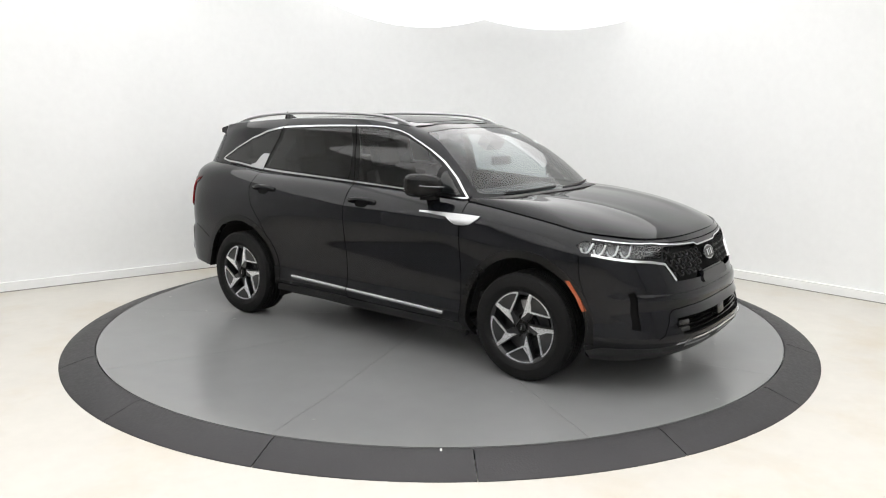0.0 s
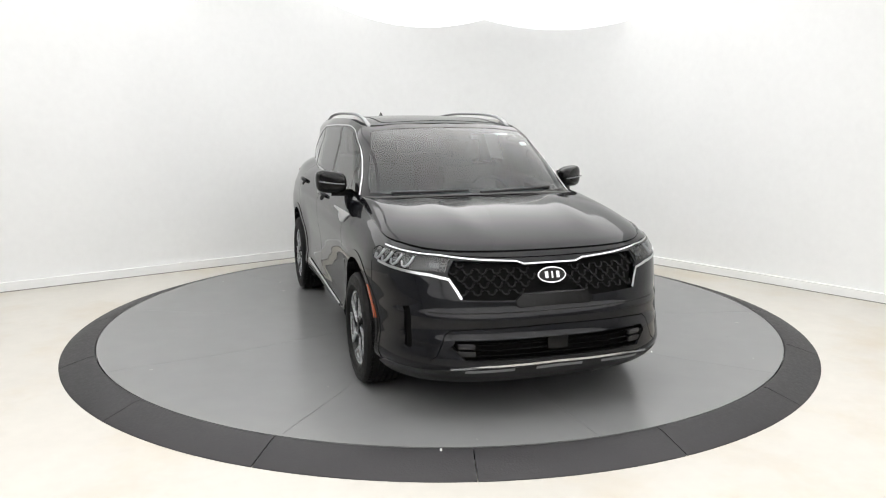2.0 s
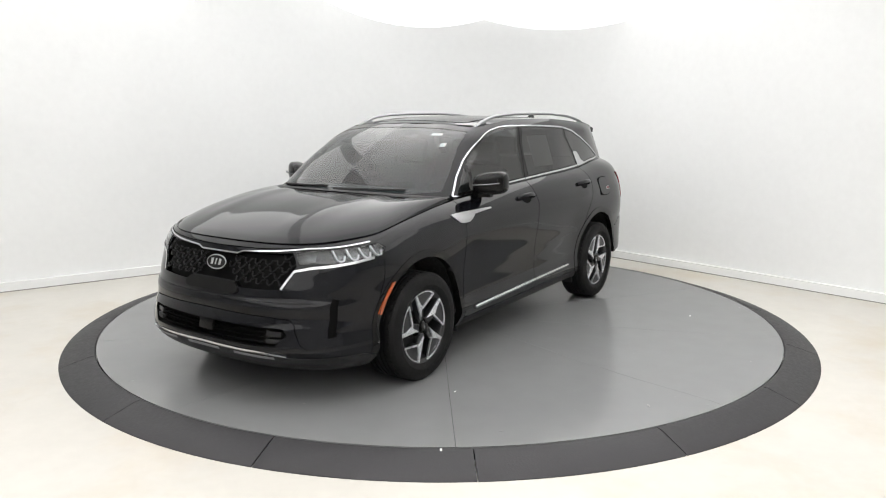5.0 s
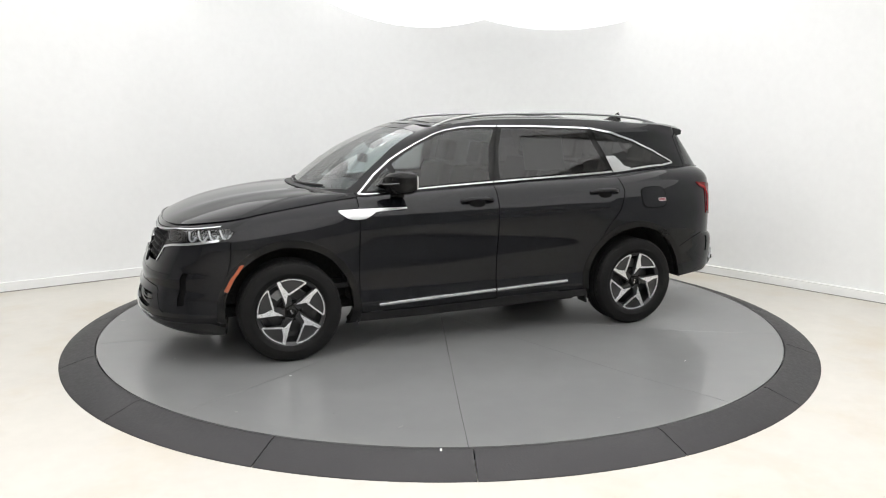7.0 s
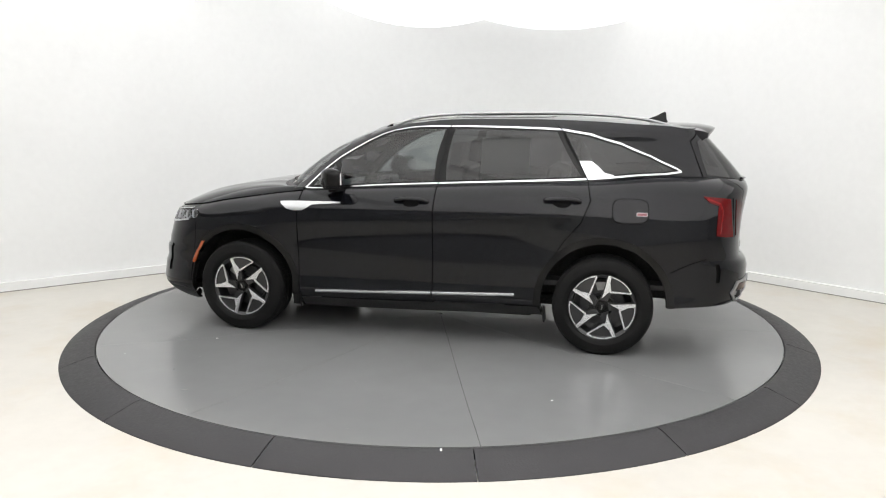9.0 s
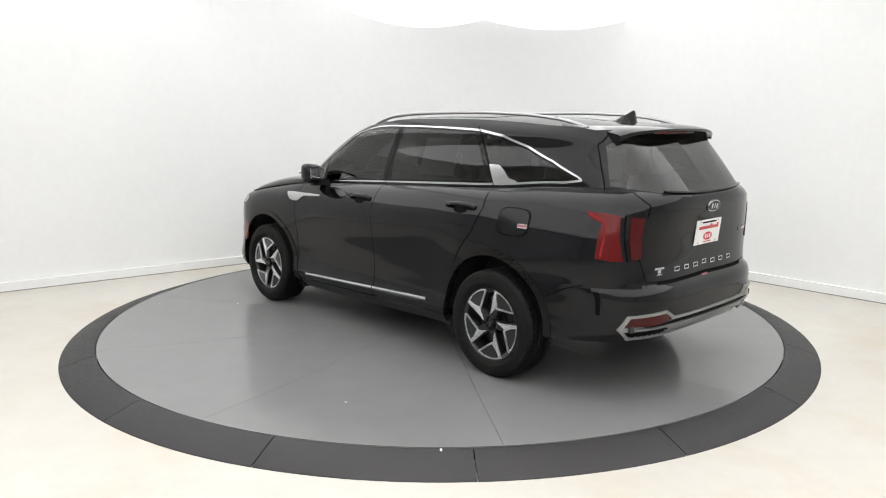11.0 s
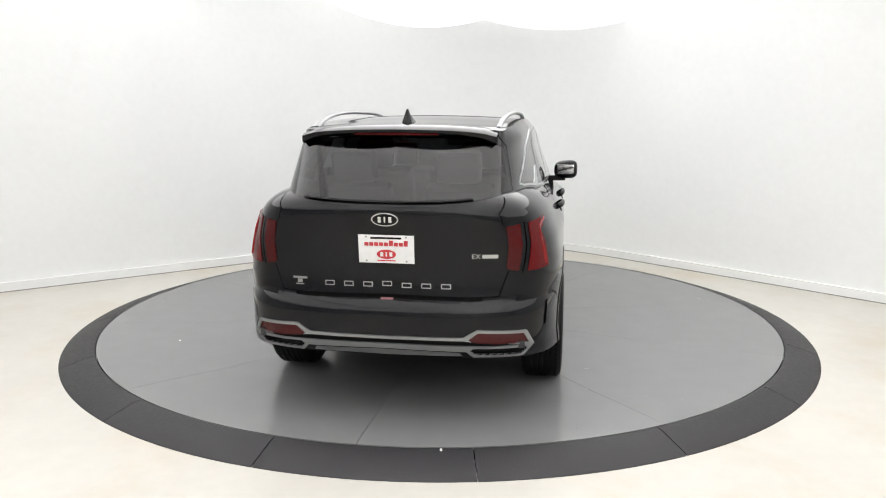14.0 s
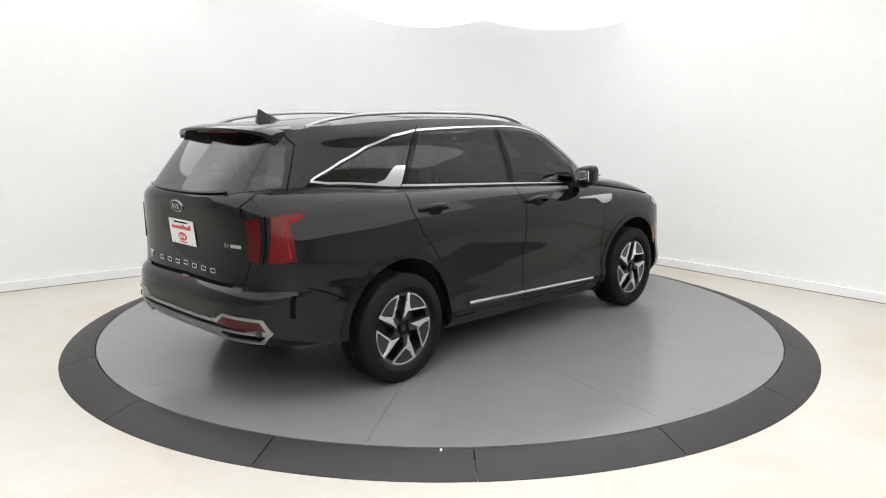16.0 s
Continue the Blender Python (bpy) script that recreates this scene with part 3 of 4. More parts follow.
    # fender badge
    low.poly("fender_badge", "s", [(1.06, 1.014), (1.045, 0.995), (0.99, 0.960), (0.94, 0.951), (0.875, 0.953), (0.835, 0.972), (0.79, 0.998), (0.56, 1.013), (0.56, 1.023), (0.80, 1.021)])
    # tail lamps
    low.poly("tail_out", "r", [("s", -2.06, 1.125), ("s", -2.10, 1.085), ("s", -2.165, 1.06), ("s", -2.155, 0.86), ("s", -2.22, 0.848), (0.752, 0.846), (0.748, 1.105)])
    low.poly("tail_in", "r", [(0.706, 1.100), (0.706, 0.850), (0.66, 0.854), (0.642, 0.868), (0.636, 1.090)])
    low.strip("gap_j", "r", [(0.727, 1.11), (0.727, 0.84)], 0.010)
    # rear bumper trim
    low.poly("rear_trim", "r", [(0.0, 0.499), (0.425, 0.499), (0.497, 0.543), (0.752, 0.530), (0.79, 0.450), (0.735, 0.386), (0.475, 0.386), (0.44, 0.420), (0.0, 0.421)])
    low.poly("rear_slot", "r", [(0.0, 0.483), (0.43, 0.483), (0.52, 0.470), (0.76, 0.456), (0.60, 0.450), (0.44, 0.453), (0.0, 0.453)])
    low.poly("rear_reflector", "r", [(0.450, 0.487), (0.503, 0.527), (0.737, 0.516), (0.764, 0.463), (0.60, 0.462), (0.48, 0.470)])
    low.poly("tailpipe", "r", [(0.458, 0.424), (0.480, 0.441), (0.745, 0.437), (0.758, 0.432), (0.725, 0.400), (0.485, 0.400)])
    low.poly("rear_skid", "r", [(0.0, 0.405), (0.40, 0.405), (0.42, 0.378), (0.0, 0.372)])
    low.poly("rear_vent", "s", [(-2.185, 0.665), (-2.155, 0.665), (-2.172, 0.53), (-2.198, 0.53)])

    def region(x, y, z):
        if x > 1.79 and z < 0.90:
            return "front_bumper"
        if x > 0.91:
            return "fender"
        if x > -0.165:
            return "front_door" if z > 0.27 else "sill"
        edge = -0.965 if z < 0.47 else float(np.interp(z, [0.47, 0.64, 0.80, 0.93, 1.08, 1.21], [-0.97, -1.03, -1.13, -1.24, -1.30, -1.275]))
        if x > edge:
            return "rear_door" if z > 0.30 else "sill"
        if z < (0.685 if x < -2.0 else 0.60):
            return "rear_bumper" if x < -1.75 else "quarter_panel"
        if x < -2.1 and y < 0.62:
            return "tailgate"
        return "quarter_panel"
    low.sort(region)
    pair(low, "fender", ["fender"], PAINT)
    doors_f = pair(low, "front_door", ["front_door"], PAINT)
    doors_r = pair(low, "rear_door", ["rear_door"], PAINT)
    pair(low, "quarter_panel", ["quarter_panel"], PAINT)
    pair(low, "rocker_sill", ["sill"], PLASTIC, "textured black plastic sill", out=-0.004)
    for nm in ("cladding_f", "cladding_r"):
        pair(low, "arch_cladding", [nm], GLOSS_BLACK, "dark wheel arch moulding", out=0.004, rim=0.05)
    whole(low, "front_bumper", ["front_bumper"], PAINT)
    whole(low, "rear_bumper", ["rear_bumper"], PAINT)
    tailgate = whole(low, "tailgate", ["tailgate"], PAINT)
    for nm in [g for g in low.groups if g.startswith("gap")]:
        mid = any(abs(low.f(*p).y) < 1e-3 for q in low.groups[nm] for p in q)
        (whole if mid else pair)(low, "panel_gap", [nm], DARK, "dark panel gap", out=-0.010, rim=0)
    grille = whole(low, "grille", ["grille"], DARK, "gloss black grille with a scale-shaped mesh", out=-0.035, rim=0)
    whole(low, "grille_trim", ["grille_trim"], CHROME, "thin satin chrome strip", out=0.005)
    pair(low, "lamp_trim", ["lamp_trim"], CHROME, "satin chrome strip under the headlight", out=0.006)
    heads = pair(low, "headlight", ["headlamp"], LAMP_BODY, "LED headlight with four hooked light elements", out=-0.03, rim=-0.034)
    for fl, ob in ((False, heads[0]), (True, heads[1])):
        part("lens", low.mesh(["headlamp"], flip=fl, out=0.002, rim=0), LENS, ob, "clear lens")
    intake = whole(low, "lower_intake", ["intake"], DARK, "black lower air intake", out=-0.06, rim=-0.06)
    whole(low, "lip_trim", ["lip_chrome"], CHROME, "satin chrome strip on the lip", out=0.008)
    whole(low, "front_lip", ["lip"], PLASTIC, "black plastic front lip", out=0.006)
    pair(low, "side_vent", ["side_vent"], DARK, "black air curtain slot", out=-0.02, rim=-0.02)
    whole(low, "skid_insert", ["skid"], SILVER, "silver skid insert", out=0.009)
    pair(low, "skid_insert", ["skid_side"], SILVER, "silver skid insert", out=0.009)
    pair(low, "side_marker", ["amber"], AMBER, "amber side marker", out=0.010)
    pair(low, "fender_badge", ["fender_badge"], SATIN, "brushed chrome fender trim", out=0.008)
    pair(low, "tail_light", ["tail_out"], RED, "red outer tail light", out=0.006)
    pair(low, "tail_light_inner", ["tail_in"], DEEP_RED, "dark red tail light on the tailgate", out=0.005)
    whole(low, "rear_trim", ["rear_trim"], SILVER, "satin silver bumper trim with hexagon ends", out=0.012)
    whole(low, "rear_slot", ["rear_slot"], DARK, "dark slot in the bumper trim", out=0.002, rim=0)
    pair(low, "rear_reflector", ["rear_reflector"], DEEP_RED, "dark red reflector", out=0.004)
    pair(low, "tailpipe_trim", ["tailpipe"], DARK, "black slatted tailpipe trim", out=-0.012, rim=-0.02)
    whole(low, "skid_plate", ["rear_skid"], SILVER, "silver skid plate", out=0.0)
    pair(low, "rear_vent", ["rear_vent"], DARK, "black vent slot", out=-0.012, rim=-0.012)

    # ---- cabin ----
    cab = Sheet(cabin, U_CAB, 1.0, 120, 26)
    dlo_top = [(0.885, 1.120), (0.76, 1.245), (0.626, 1.351), (0.50, 1.425), (0.401, 1.478), (0.28, 1.533), (0.183, 1.562), (0.05, 1.584), (-0.253, 1.592), (-0.7, 1.588), (-1.071, 1.574), (-1.28, 1.54), (-1.494, 1.476), (-1.70, 1.390), (-1.88, 1.306), (-1.915, 1.285)]
    dlo_low = [(-1.915, 1.283), (-1.80, 1.266), (-1.5, 1.245), (-1.27, 1.226), (-0.7, 1.200), (-0.18, 1.176), (0.4, 1.145), (0.885, 1.118)]
    cab.poly("pillar", "s", dlo_top + dlo_low[1:-1])
    cab.poly("front_glass", "s", [(0.62, 1.140), (0.62, 1.325), (0.50, 1.405), (0.40, 1.458), (0.28, 1.513), (0.18, 1.542), (0.05, 1.564), (-0.215, 1.572), (-0.145, 1.190), (0.0, 1.183)])
    cab.poly("quarterlight", "s", [(0.83, 1.135), (0.73, 1.235), (0.655, 1.298), (0.655, 1.148)])
    cab.poly("rear_glass", "s", [(-0.285, 1.573), (-0.7, 1.568), (-1.04, 1.556), (-1.225, 1.243), (-0.8, 1.222), (-0.235, 1.196)])
    cab.poly("side_rear_glass", "s", [(-1.10, 1.553), (-1.27, 1.522), (-1.49, 1.456), (-1.70, 1.368), (-1.86, 1.295), (-1.80, 1.283), (-1.45, 1.258), (-1.285, 1.250)])
    cab.poly("fin", "s", [(-1.205, 1.352), (-1.29, 1.352), (-1.335, 1.32), (-1.385, 1.27), (-1.45, 1.255), (-1.45, 1.238), (-1.27, 1.226)])
    cab.strip("chrome", "s", dlo_top, 0.015)
    cab.strip("chrome", "s", dlo_low, 0.014)
    cab.poly("screen", "f", [(0.0, 1.146), (0.35, 1.145), (0.60, 1.142), (0.745, 1.150), (0.725, 1.235), (0.680, 1.37), (0.628, 1.50), (0.600, 1.552), (0.40, 1.573), (0.0, 1.583)])
    cab.poly("rear_window", "r", [(0.0, 1.56), (0.44, 1.55), (0.525, 1.535), ("s", -2.01, 1.495), ("s", -2.052, 1.37), ("s", -2.09, 1.262), (0.60, 1.240), (0.466, 1.224), (0.0, 1.213)])
    cab.strip("gap_k", "s", [(-0.175, 1.165), (-0.215, 1.40), (-0.250, 1.60)], 0.008)
    cab.strip("gap_l", "s", [(-1.275, 1.21), (-1.20, 1.345), (-1.08, 1.565), (-1.04, 1.60)], 0.008)
    cab.strip("gap_m", "r", [("s", -2.065, 1.245), ("s", -2.015, 1.37), ("s", -1.965, 1.50), (0.555, 1.565)], 0.008)
    cab.sort(lambda x, y, z: "tailgate" if x < -1.9 and y < 0.69 - 0.38 * (z - 1.25) else "shell")
    pair(cab, "pillar_panel", ["shell"], PAINT)
    pair(cab, "window_pillar", ["pillar"], GLOSS_BLACK, "gloss black window surround", out=0.0)
    chrome = pair(cab, "window_trim", ["chrome", "fin"], CHROME, "satin chrome window surround with a rear fin", out=0.004)
    g1 = pair(cab, "front_window", ["front_glass", "quarterlight"], TINTED, "lightly tinted glass", out=0.001, rim=0.006)
    g2 = pair(cab, "rear_window", ["rear_glass"], PRIVACY, "dark privacy glass", out=0.001, rim=0.006)
    g3 = pair(cab, "quarter_window", ["side_rear_glass"], PRIVACY, "dark privacy glass", out=0.001, rim=0.006)
    screen = whole(cab, "windscreen", ["screen"], WINDSCREEN, "clear laminated windscreen", out=-0.002, rim=0.004)
    tg = whole(cab, "tailgate_frame", ["tailgate"], PAINT)
    for nm in [g for g in cab.groups if g.startswith("gap")]:
        pair(cab, "panel_gap", [nm], DARK, "dark panel gap", out=-0.008, rim=0)
    back = whole(cab, "tailgate_glass", ["rear_window"], TAIL_GLASS, "dark privacy glass", out=0.001, rim=0.006)

    # ---- roof and hood ----
    rf = Sheet(roof, 1.0, 1.0, 40, 14)
    rf.poly("sunroof", "t", [(0.22, 0.0), (0.20, 0.44), (0.16, 0.47), (-0.95, 0.47), (-0.97, 0.0)])
    rf.strip("gap_n", "t", [(0.225, 0.0), (0.205, 0.45), (0.16, 0.48), (-0.95, 0.48), (-0.98, 0.44), (-0.98, 0.0)], 0.008)
    rf.sort(lambda x, y, z: "roof")
    whole(rf, "roof", ["roof"], PAINT, sign=-1, rim=0)
    whole(rf, "sunroof", ["sunroof"], GLOSS_BLACK, "dark glass sunroof", sign=-1, out=0.002)
    whole(rf, "panel_gap", ["gap_n"], DARK, sign=-1, out=-0.005, rim=0)
    hd = Sheet(hood, 1.0, 1.0, 30, 34)
    hd.sort(lambda x, y, z: "hood")
    whole(hd, "bonnet", ["hood"], PAINT, "glossy black bonnet with two raised creases", sign=-1, rim=0.01)
    return car, low, cab, dict(doors_f=doors_f, doors_r=doors_r, grille=grille, intake=intake, heads=heads, tailgate=tailgate, screen=screen)


def on_sheet(sheet, kind, a, z, mirror=False):
    """Pose on a body surface: z outwards, y upwards along it."""
    u, v = sheet.at(kind, a, z)
    p, n = sheet.f(u, v), sheet.normal(u, v)
    if mirror:
        p, n = Vector((p.x, -p.y, p.z)), Vector((n.x, -n.y, n.z))
    side = Vector((0, 0, 1)).cross(n).normalized()
    up = n.cross(side).normalized()
    return Matrix((( side.x, up.x, n.x, p.x), (side.y, up.y, n.y, p.y), (side.z, up.z, n.z, p.z), (0, 0, 0, 1)))


def oval(a, b, n=32):
    return [(a * math.cos(k * math.tau / n), b * math.sin(k * math.tau / n)) for k in range(n)]


def polar(r, deg):
    r *= 1.045
    return (r * math.cos(radians(deg)), r * math.sin(radians(deg)))


def build_wheel(car):
    I = Matrix()
    bm = bmesh.new()
    add_lathe(bm, [(0.157, -0.13), (0.204, -0.12), (0.209, -0.03), (0.217, -0.012), (0.232, -0.006), (0.239, 0.0), (0.242, -0.006), (0.242, -0.20), (0.157, -0.20)], I, 56)
    wheel = part("wheel", bm, WHEEL_GREY, car, "five-spoke alloy wheel in dark grey and machined silver")
    bm = bmesh.new()
    R = 0.355
    prof = [(0.236, -0.215), (0.252, -0.236), (0.30, -0.240), (0.335, -0.228), (R - 0.006, -0.208)]
    for k in range(5):
        z0 = -0.195 + 0.0345 * k
        prof += [(R, z0), (R, z0 + 0.024), (R - 0.009, z0 + 0.026), (R - 0.009, z0 + 0.032)]
    prof += [(R, -0.018), (R - 0.006, -0.006), (0.338, 0.008), (0.325, 0.012), (0.318, 0.0145), (0.300, 0.017), (0.275, 0.018), (0.270, 0.0155), (0.258, 0.012), (0.249, 0.005), (0.241, -0.002), (0.236, -0.012)]
    add_lathe(bm, prof, I, 72)
    bmesh.ops.recalc_face_normals(bm, faces=bm.faces)
    tyre = part("tyre", bm, RUBBER, wheel, "black rubber tyre", angle=28)
    # tread blocks cut across the shoulders
    bm = bmesh.new()
    for k in range(60):
        a = k * math.tau / 60
        for zc in (-0.024, -0.2):
            add_box(bm, (0.012, 0.018, 0.024), Matrix.Rotation(a, 4, "Z") @ pose(R - 0.0065, 0, zc), 0)
    tagged(part("tread", bm, RUBBER, wheel, smooth=False), kind="stuff")
    for k in range(5):
        a = 72 * k
        dark = [polar(0.05, a + 30), polar(0.05, a - 34), polar(0.115, a - 24), polar(0.218, a - 50), polar(0.222, a - 30), polar(0.222, a - 10), polar(0.220, a + 2), polar(0.12, a + 6)]
        sp = part("spoke", add_prism(bmesh.new(), dark, pose(0, 0, -0.045), 0.034, 0.004), WHEEL_GREY, wheel, "dark grey twisted spoke")
        bm = bmesh.new()
        blade = [polar(0.060, a + 14), polar(0.095, a + 5), polar(0.155, a + 2), polar(0.2235, a + 0.5), polar(0.2235, a - 5), polar(0.175, a - 6.5), polar(0.130, a - 17), polar(0.104, a - 9), polar(0.078, a - 1)]
        add_prism(bm, blade, pose(0, 0, -0.013), 0.012, 0.003)
        rim = [polar(0.2235, a - 6), polar(0.2235, a - 18), polar(0.2235, a - 30), polar(0.2235, a - 42), polar(0.2215, a - 51), polar(0.212, a - 50), polar(0.2165, a - 40), polar(0.2175, a - 28), polar(0.2175, a - 17), polar(0.216, a - 7)]
        add_prism(bm, rim, pose(0, 0, -0.0135), 0.012)
        back = [polar(0.2215, a - 51), polar(0.130, a - 20), polar(0.120, a - 14), polar(0.116, a - 19), polar(0.211, a - 52)]
        add_prism(bm, back, pose(0, 0, -0.0138), 0.012)
        part("blade", bm, MACHINED, sp, "machined silver face")
        bm = bmesh.new()
        x, y = polar(0.057, a + 50)
        add_lathe(bm, [(0.0001, -0.006), (0.007, -0.006), (0.0085, -0.012), (0.0085, -0.04)], pose(x, y, 0), 8)
        part("lug_nut", bm, BRAKE, wheel, "dark steel lug nut")
    bm = bmesh.new()
    add_lathe(bm, [(0.0001, -0.004), (0.026, -0.004), (0.031, -0.008), (0.033, -0.02), (0.070, -0.024), (0.078, -0.05)], I, 32)
    cap = part("hub_cap", bm, GLOSS_BLACK, wheel, "gloss black hub cap")
    bm = bmesh.new()
    for dx in (-0.012, 0.0, 0.012):
        add_box(bm, (0.006, 0.010, 0.002), pose(dx, 0, -0.003))
    part("logo", bm, CHROME, cap, "plain chrome mark", False)
    bm = bmesh.new()
    add_lathe(bm, [(0.0001, -0.07), (0.085, -0.07), (0.09, -0.085), (0.160, -0.085), (0.160, -0.11), (0.0001, -0.11)], I, 40)
    part("brake_disc", bm, BRAKE, wheel, "dark steel brake disc")
    bm = bmesh.new()
    add_lathe(bm, [(0.11, -0.07), (0.17, -0.065), (0.178, -0.08), (0.178, -0.13), (0.11, -0.13)], I, 10, radians(-28), radians(28))
    bmesh.ops.holes_fill(bm, edges=bm.edges)
    part("brake_caliper", bm, STEEL, wheel, "grey brake caliper")
    return wheel


def build_details(car, low, cab, bits):
    # ---- wheels ----
    wheel = build_wheel(car)
    HZ, OY = 0.331, 0.938
    wheel.matrix_basis = pose(1.4075, OY, HZ, -90) @ pose(0, 0, 0, 0, 0, 113 - 180)
    for x, s, ph in ((-1.4075, 1, 80 - 180), (1.4075, -1, 77), (-1.4075, -1, 80)):
        copy_thing(wheel, pose(x, s * OY, HZ, -90 * s) @ pose(0, 0, 0, 0, 0, ph))
    # ---- wheel housings, floor pan ----
    for x in (1.4075, -1.4075):
        for s in (1, -1):
            bm = bmesh.new()
            add_lathe(bm, [(0.462, 0.0), (0.462, 0.34), (0.0001, 0.34)], pose(x, 0.925 * s, 0.352, 90 * s), 28, *((radians(-2), radians(182)) if s > 0 else (radians(178), radians(362))))
            part("wheel_liner", bm, LINER, car, "dark wheel housing")
    bm = bmesh.new()
    add_box(bm, (1.75, 1.66, 0.06), pose(-0.02, 0, 0.235), 0.02)
    add_box(bm, (3.6, 1.05, 0.08), pose(0.05, 0, 0.265), 0.02)
    add_box(bm, (0.40, 1.2, 0.05), pose(2.0, 0, 0.235, 0, -3), 0.02)
    add_box(bm, (0.35, 1.3, 0.06), pose(-2.08, 0, 0.36, 0, 6), 0.02)
    part("underbody", bm, LINER, car, "dark underbody tray")
    for x in (1.4075, -1.4075):
        bm = bmesh.new()
        add_tube(bm, [(x, -0.75, 0.33), (x, 0.75, 0.33)], 0.04, 0.04)
        part("axle", bm, LINER, car)
    for x in (0.93, -0.985):
        for s in (1, -1):
            bm = box((0.012, 0.13, 0.10), pose(x, 0.81 * s, 0.225, 0, 8), 0.004)
            part("mud_flap", bm, PLASTIC, car)
    # ---- sill strips, side mouldings ----
    for s in (1, -1):
        for x0, x1 in ((0.775, -0.148), (-0.160, -0.775)):
            bm = bmesh.new()
            pts = []
            for k in range(9):
                x = x0 + (x1 - x0) * k / 8
                z = 0.328 + (0.382 - 0.328) * (0.775 - x) / 1.55
                u, v = low.at("s", x, z)
                p = low.f(u, v) + low.normal(u, v) * 0.006
                pts.append((p.x, p.y * s, p.z))
            add_tube(bm, pts, 0.009, 0.0125, 8)
            part("sill_strip", bm, CHROME, bits["doors_f" if x0 > 0 else "doors_r"][0 if s > 0 else 1], "satin chrome strip low on the door")
    # ---- door handles ----
    for key, x, z in (("doors_f", 0.005, 1.047), ("doors_r", -1.105, 1.077)):
        for i, mir in enumerate((False, True)):
            m = on_sheet(low, "s", x, z, mir)
            d = bits[key][i]
            f = -1 if mir else 1
            bm = bmesh.new()
            pts = [(-0.128, 0, 0.002), (-0.115, 0, 0.02), (-0.06, 0.003, 0.034), (0.0, 0.004, 0.037), (0.06, 0.003, 0.034), (0.105, 0, 0.026), (0.128, -0.001, 0.002)]
            add_tube(bm, [m @ Vector(p) for p in pts], 0.010, 0.0165, 10, up=m.to_3x3() @ Vector((0, 1, 0)))
            h = part("handle", bm, PAINT, d)
            bm = add_prism(bmesh.new(), oval(0.062, 0.030, 20), m @ pose(0.0, -0.020, -0.001), 0.003)
            part("handle_cup", bm, DARK, h)
    # ---- fuel flap and its sticker, on the near-side quarter ----
    m = on_sheet(low, "s", -1.575, 1.02)
    pts = [(0.12 * abs(math.cos(q)) ** 0.55 * (1 if math.cos(q) > 0 else -1), 0.085 * abs(math.sin(q)) ** 0.55 * (1 if math.sin(q) > 0 else -1)) for q in [k * math.tau / 40 for k in range(40)]]
    flap = part("fuel_flap", add_prism(bmesh.new(), pts, m @ pose(0, 0, -0.004), 0.009, 0.002), PAINT, car, "black fuel filler flap")
    part("flap_gap", add_prism(bmesh.new(), [(x * 1.04, y * 1.06) for x, y in pts], m @ pose(0, 0, -0.006), 0.0085), DARK, flap)
    bm = box((0.072, 0.024, 0.0015), m @ pose(0.078, -0.022, 0.0055))
    st = part("sticker", bm, WHITE, flap, "small red and white sticker", False)
    part("print", box((0.066, 0.019, 0.001), m @ pose(0.078, -0.022, 0.0066)), STICKER, st, "red bar", False)
    # ---- mirrors ----
    for s in (1, -1):
        bm = bmesh.new()
        bmesh.ops.create_uvsphere(bm, u_segments=28, v_segments=16, radius=1)
        for v in bm.verts:
            c = v.co
            k = [math.copysign(abs(t) ** 0.62, t) for t in c]
            x, y, z = 0.088 * k[0], 0.104 * k[1], 0.080 * k[2]
            x *= 1 - 0.20 * max(0, k[1])
            z += 0.012 * k[1] - (0.012 if k[2] < 0 else 0) * k[1]
            v.co = (0.615 + x - 0.045 * k[1], s * (0.955 + y), 1.200 + z)
        bmesh.ops.recalc_face_normals(bm, faces=bm.faces)
        mir = part("door_mirror", bm, GLOSS_BLACK, car, "gloss black door mirror with a turn signal strip")
        bm = bmesh.new()
        pts = [(0.64, 0.80), (0.67, 0.885), (0.635, 0.955), (0.59, 0.955), (0.57, 0.875), (0.555, 0.80)]
        add_prism(bm, [(x, s * y) for x, y in pts], pose(0, 0, 1.10, 0, 0, 0), 0.045, 0.01)
        part("stalk", bm, GLOSS_BLACK, mir)
        bm = box((0.010, 0.150, 0.085), pose(0.528, s * 0.955, 1.205, 0, 0, 12 * s), 0.004)
        part("mirror_glass", bm, MIRROR, mir, "mirror glass")
        bm = bmesh.new()
        add_tube(bm, [(0.735, s * 0.875, 1.19), (0.728, s * 0.93, 1.194), (0.698, s * 1.0, 1.2), (0.655, s * 1.042, 1.206)], 0.006, 0.005, 6)
        part("signal", bm, LAMP_GREY, mir, "grey signal strip")
    # ---- roof rails ----
    for s in (1, -1):
        c = spline([(0, 0.25, 0.578, 1.578), (1, 0.13, 0.584, 1.628), (2, -0.05, 0.588, 1.666), (3, -0.4, 0.588, 1.687), (4, -0.9, 0.582, 1.692), (5, -1.35, 0.572, 1.678), (6, -1.68, 0.558, 1.642), (7, -1.85, 0.55, 1.598)])
        bm = add_tube(bmesh.new(), [(p.x, p.y * s, p.z) for p in [c(k / 6) for k in range(43)]], 0.017, 0.011, 10)
        rail = part("roof_rail", bm, SILVER, car, "satin silver roof rail")
        for x in (0.16, -1.76):
            part("foot", box((0.16, 0.034, 0.03), pose(x, 0.575 * s, 1.598 if x > 0 else 1.602, 0, 14 if x > 0 else -8), 0.008), SILVER, rail)
    # ---- antenna fin ----
    bm = bmesh.new()
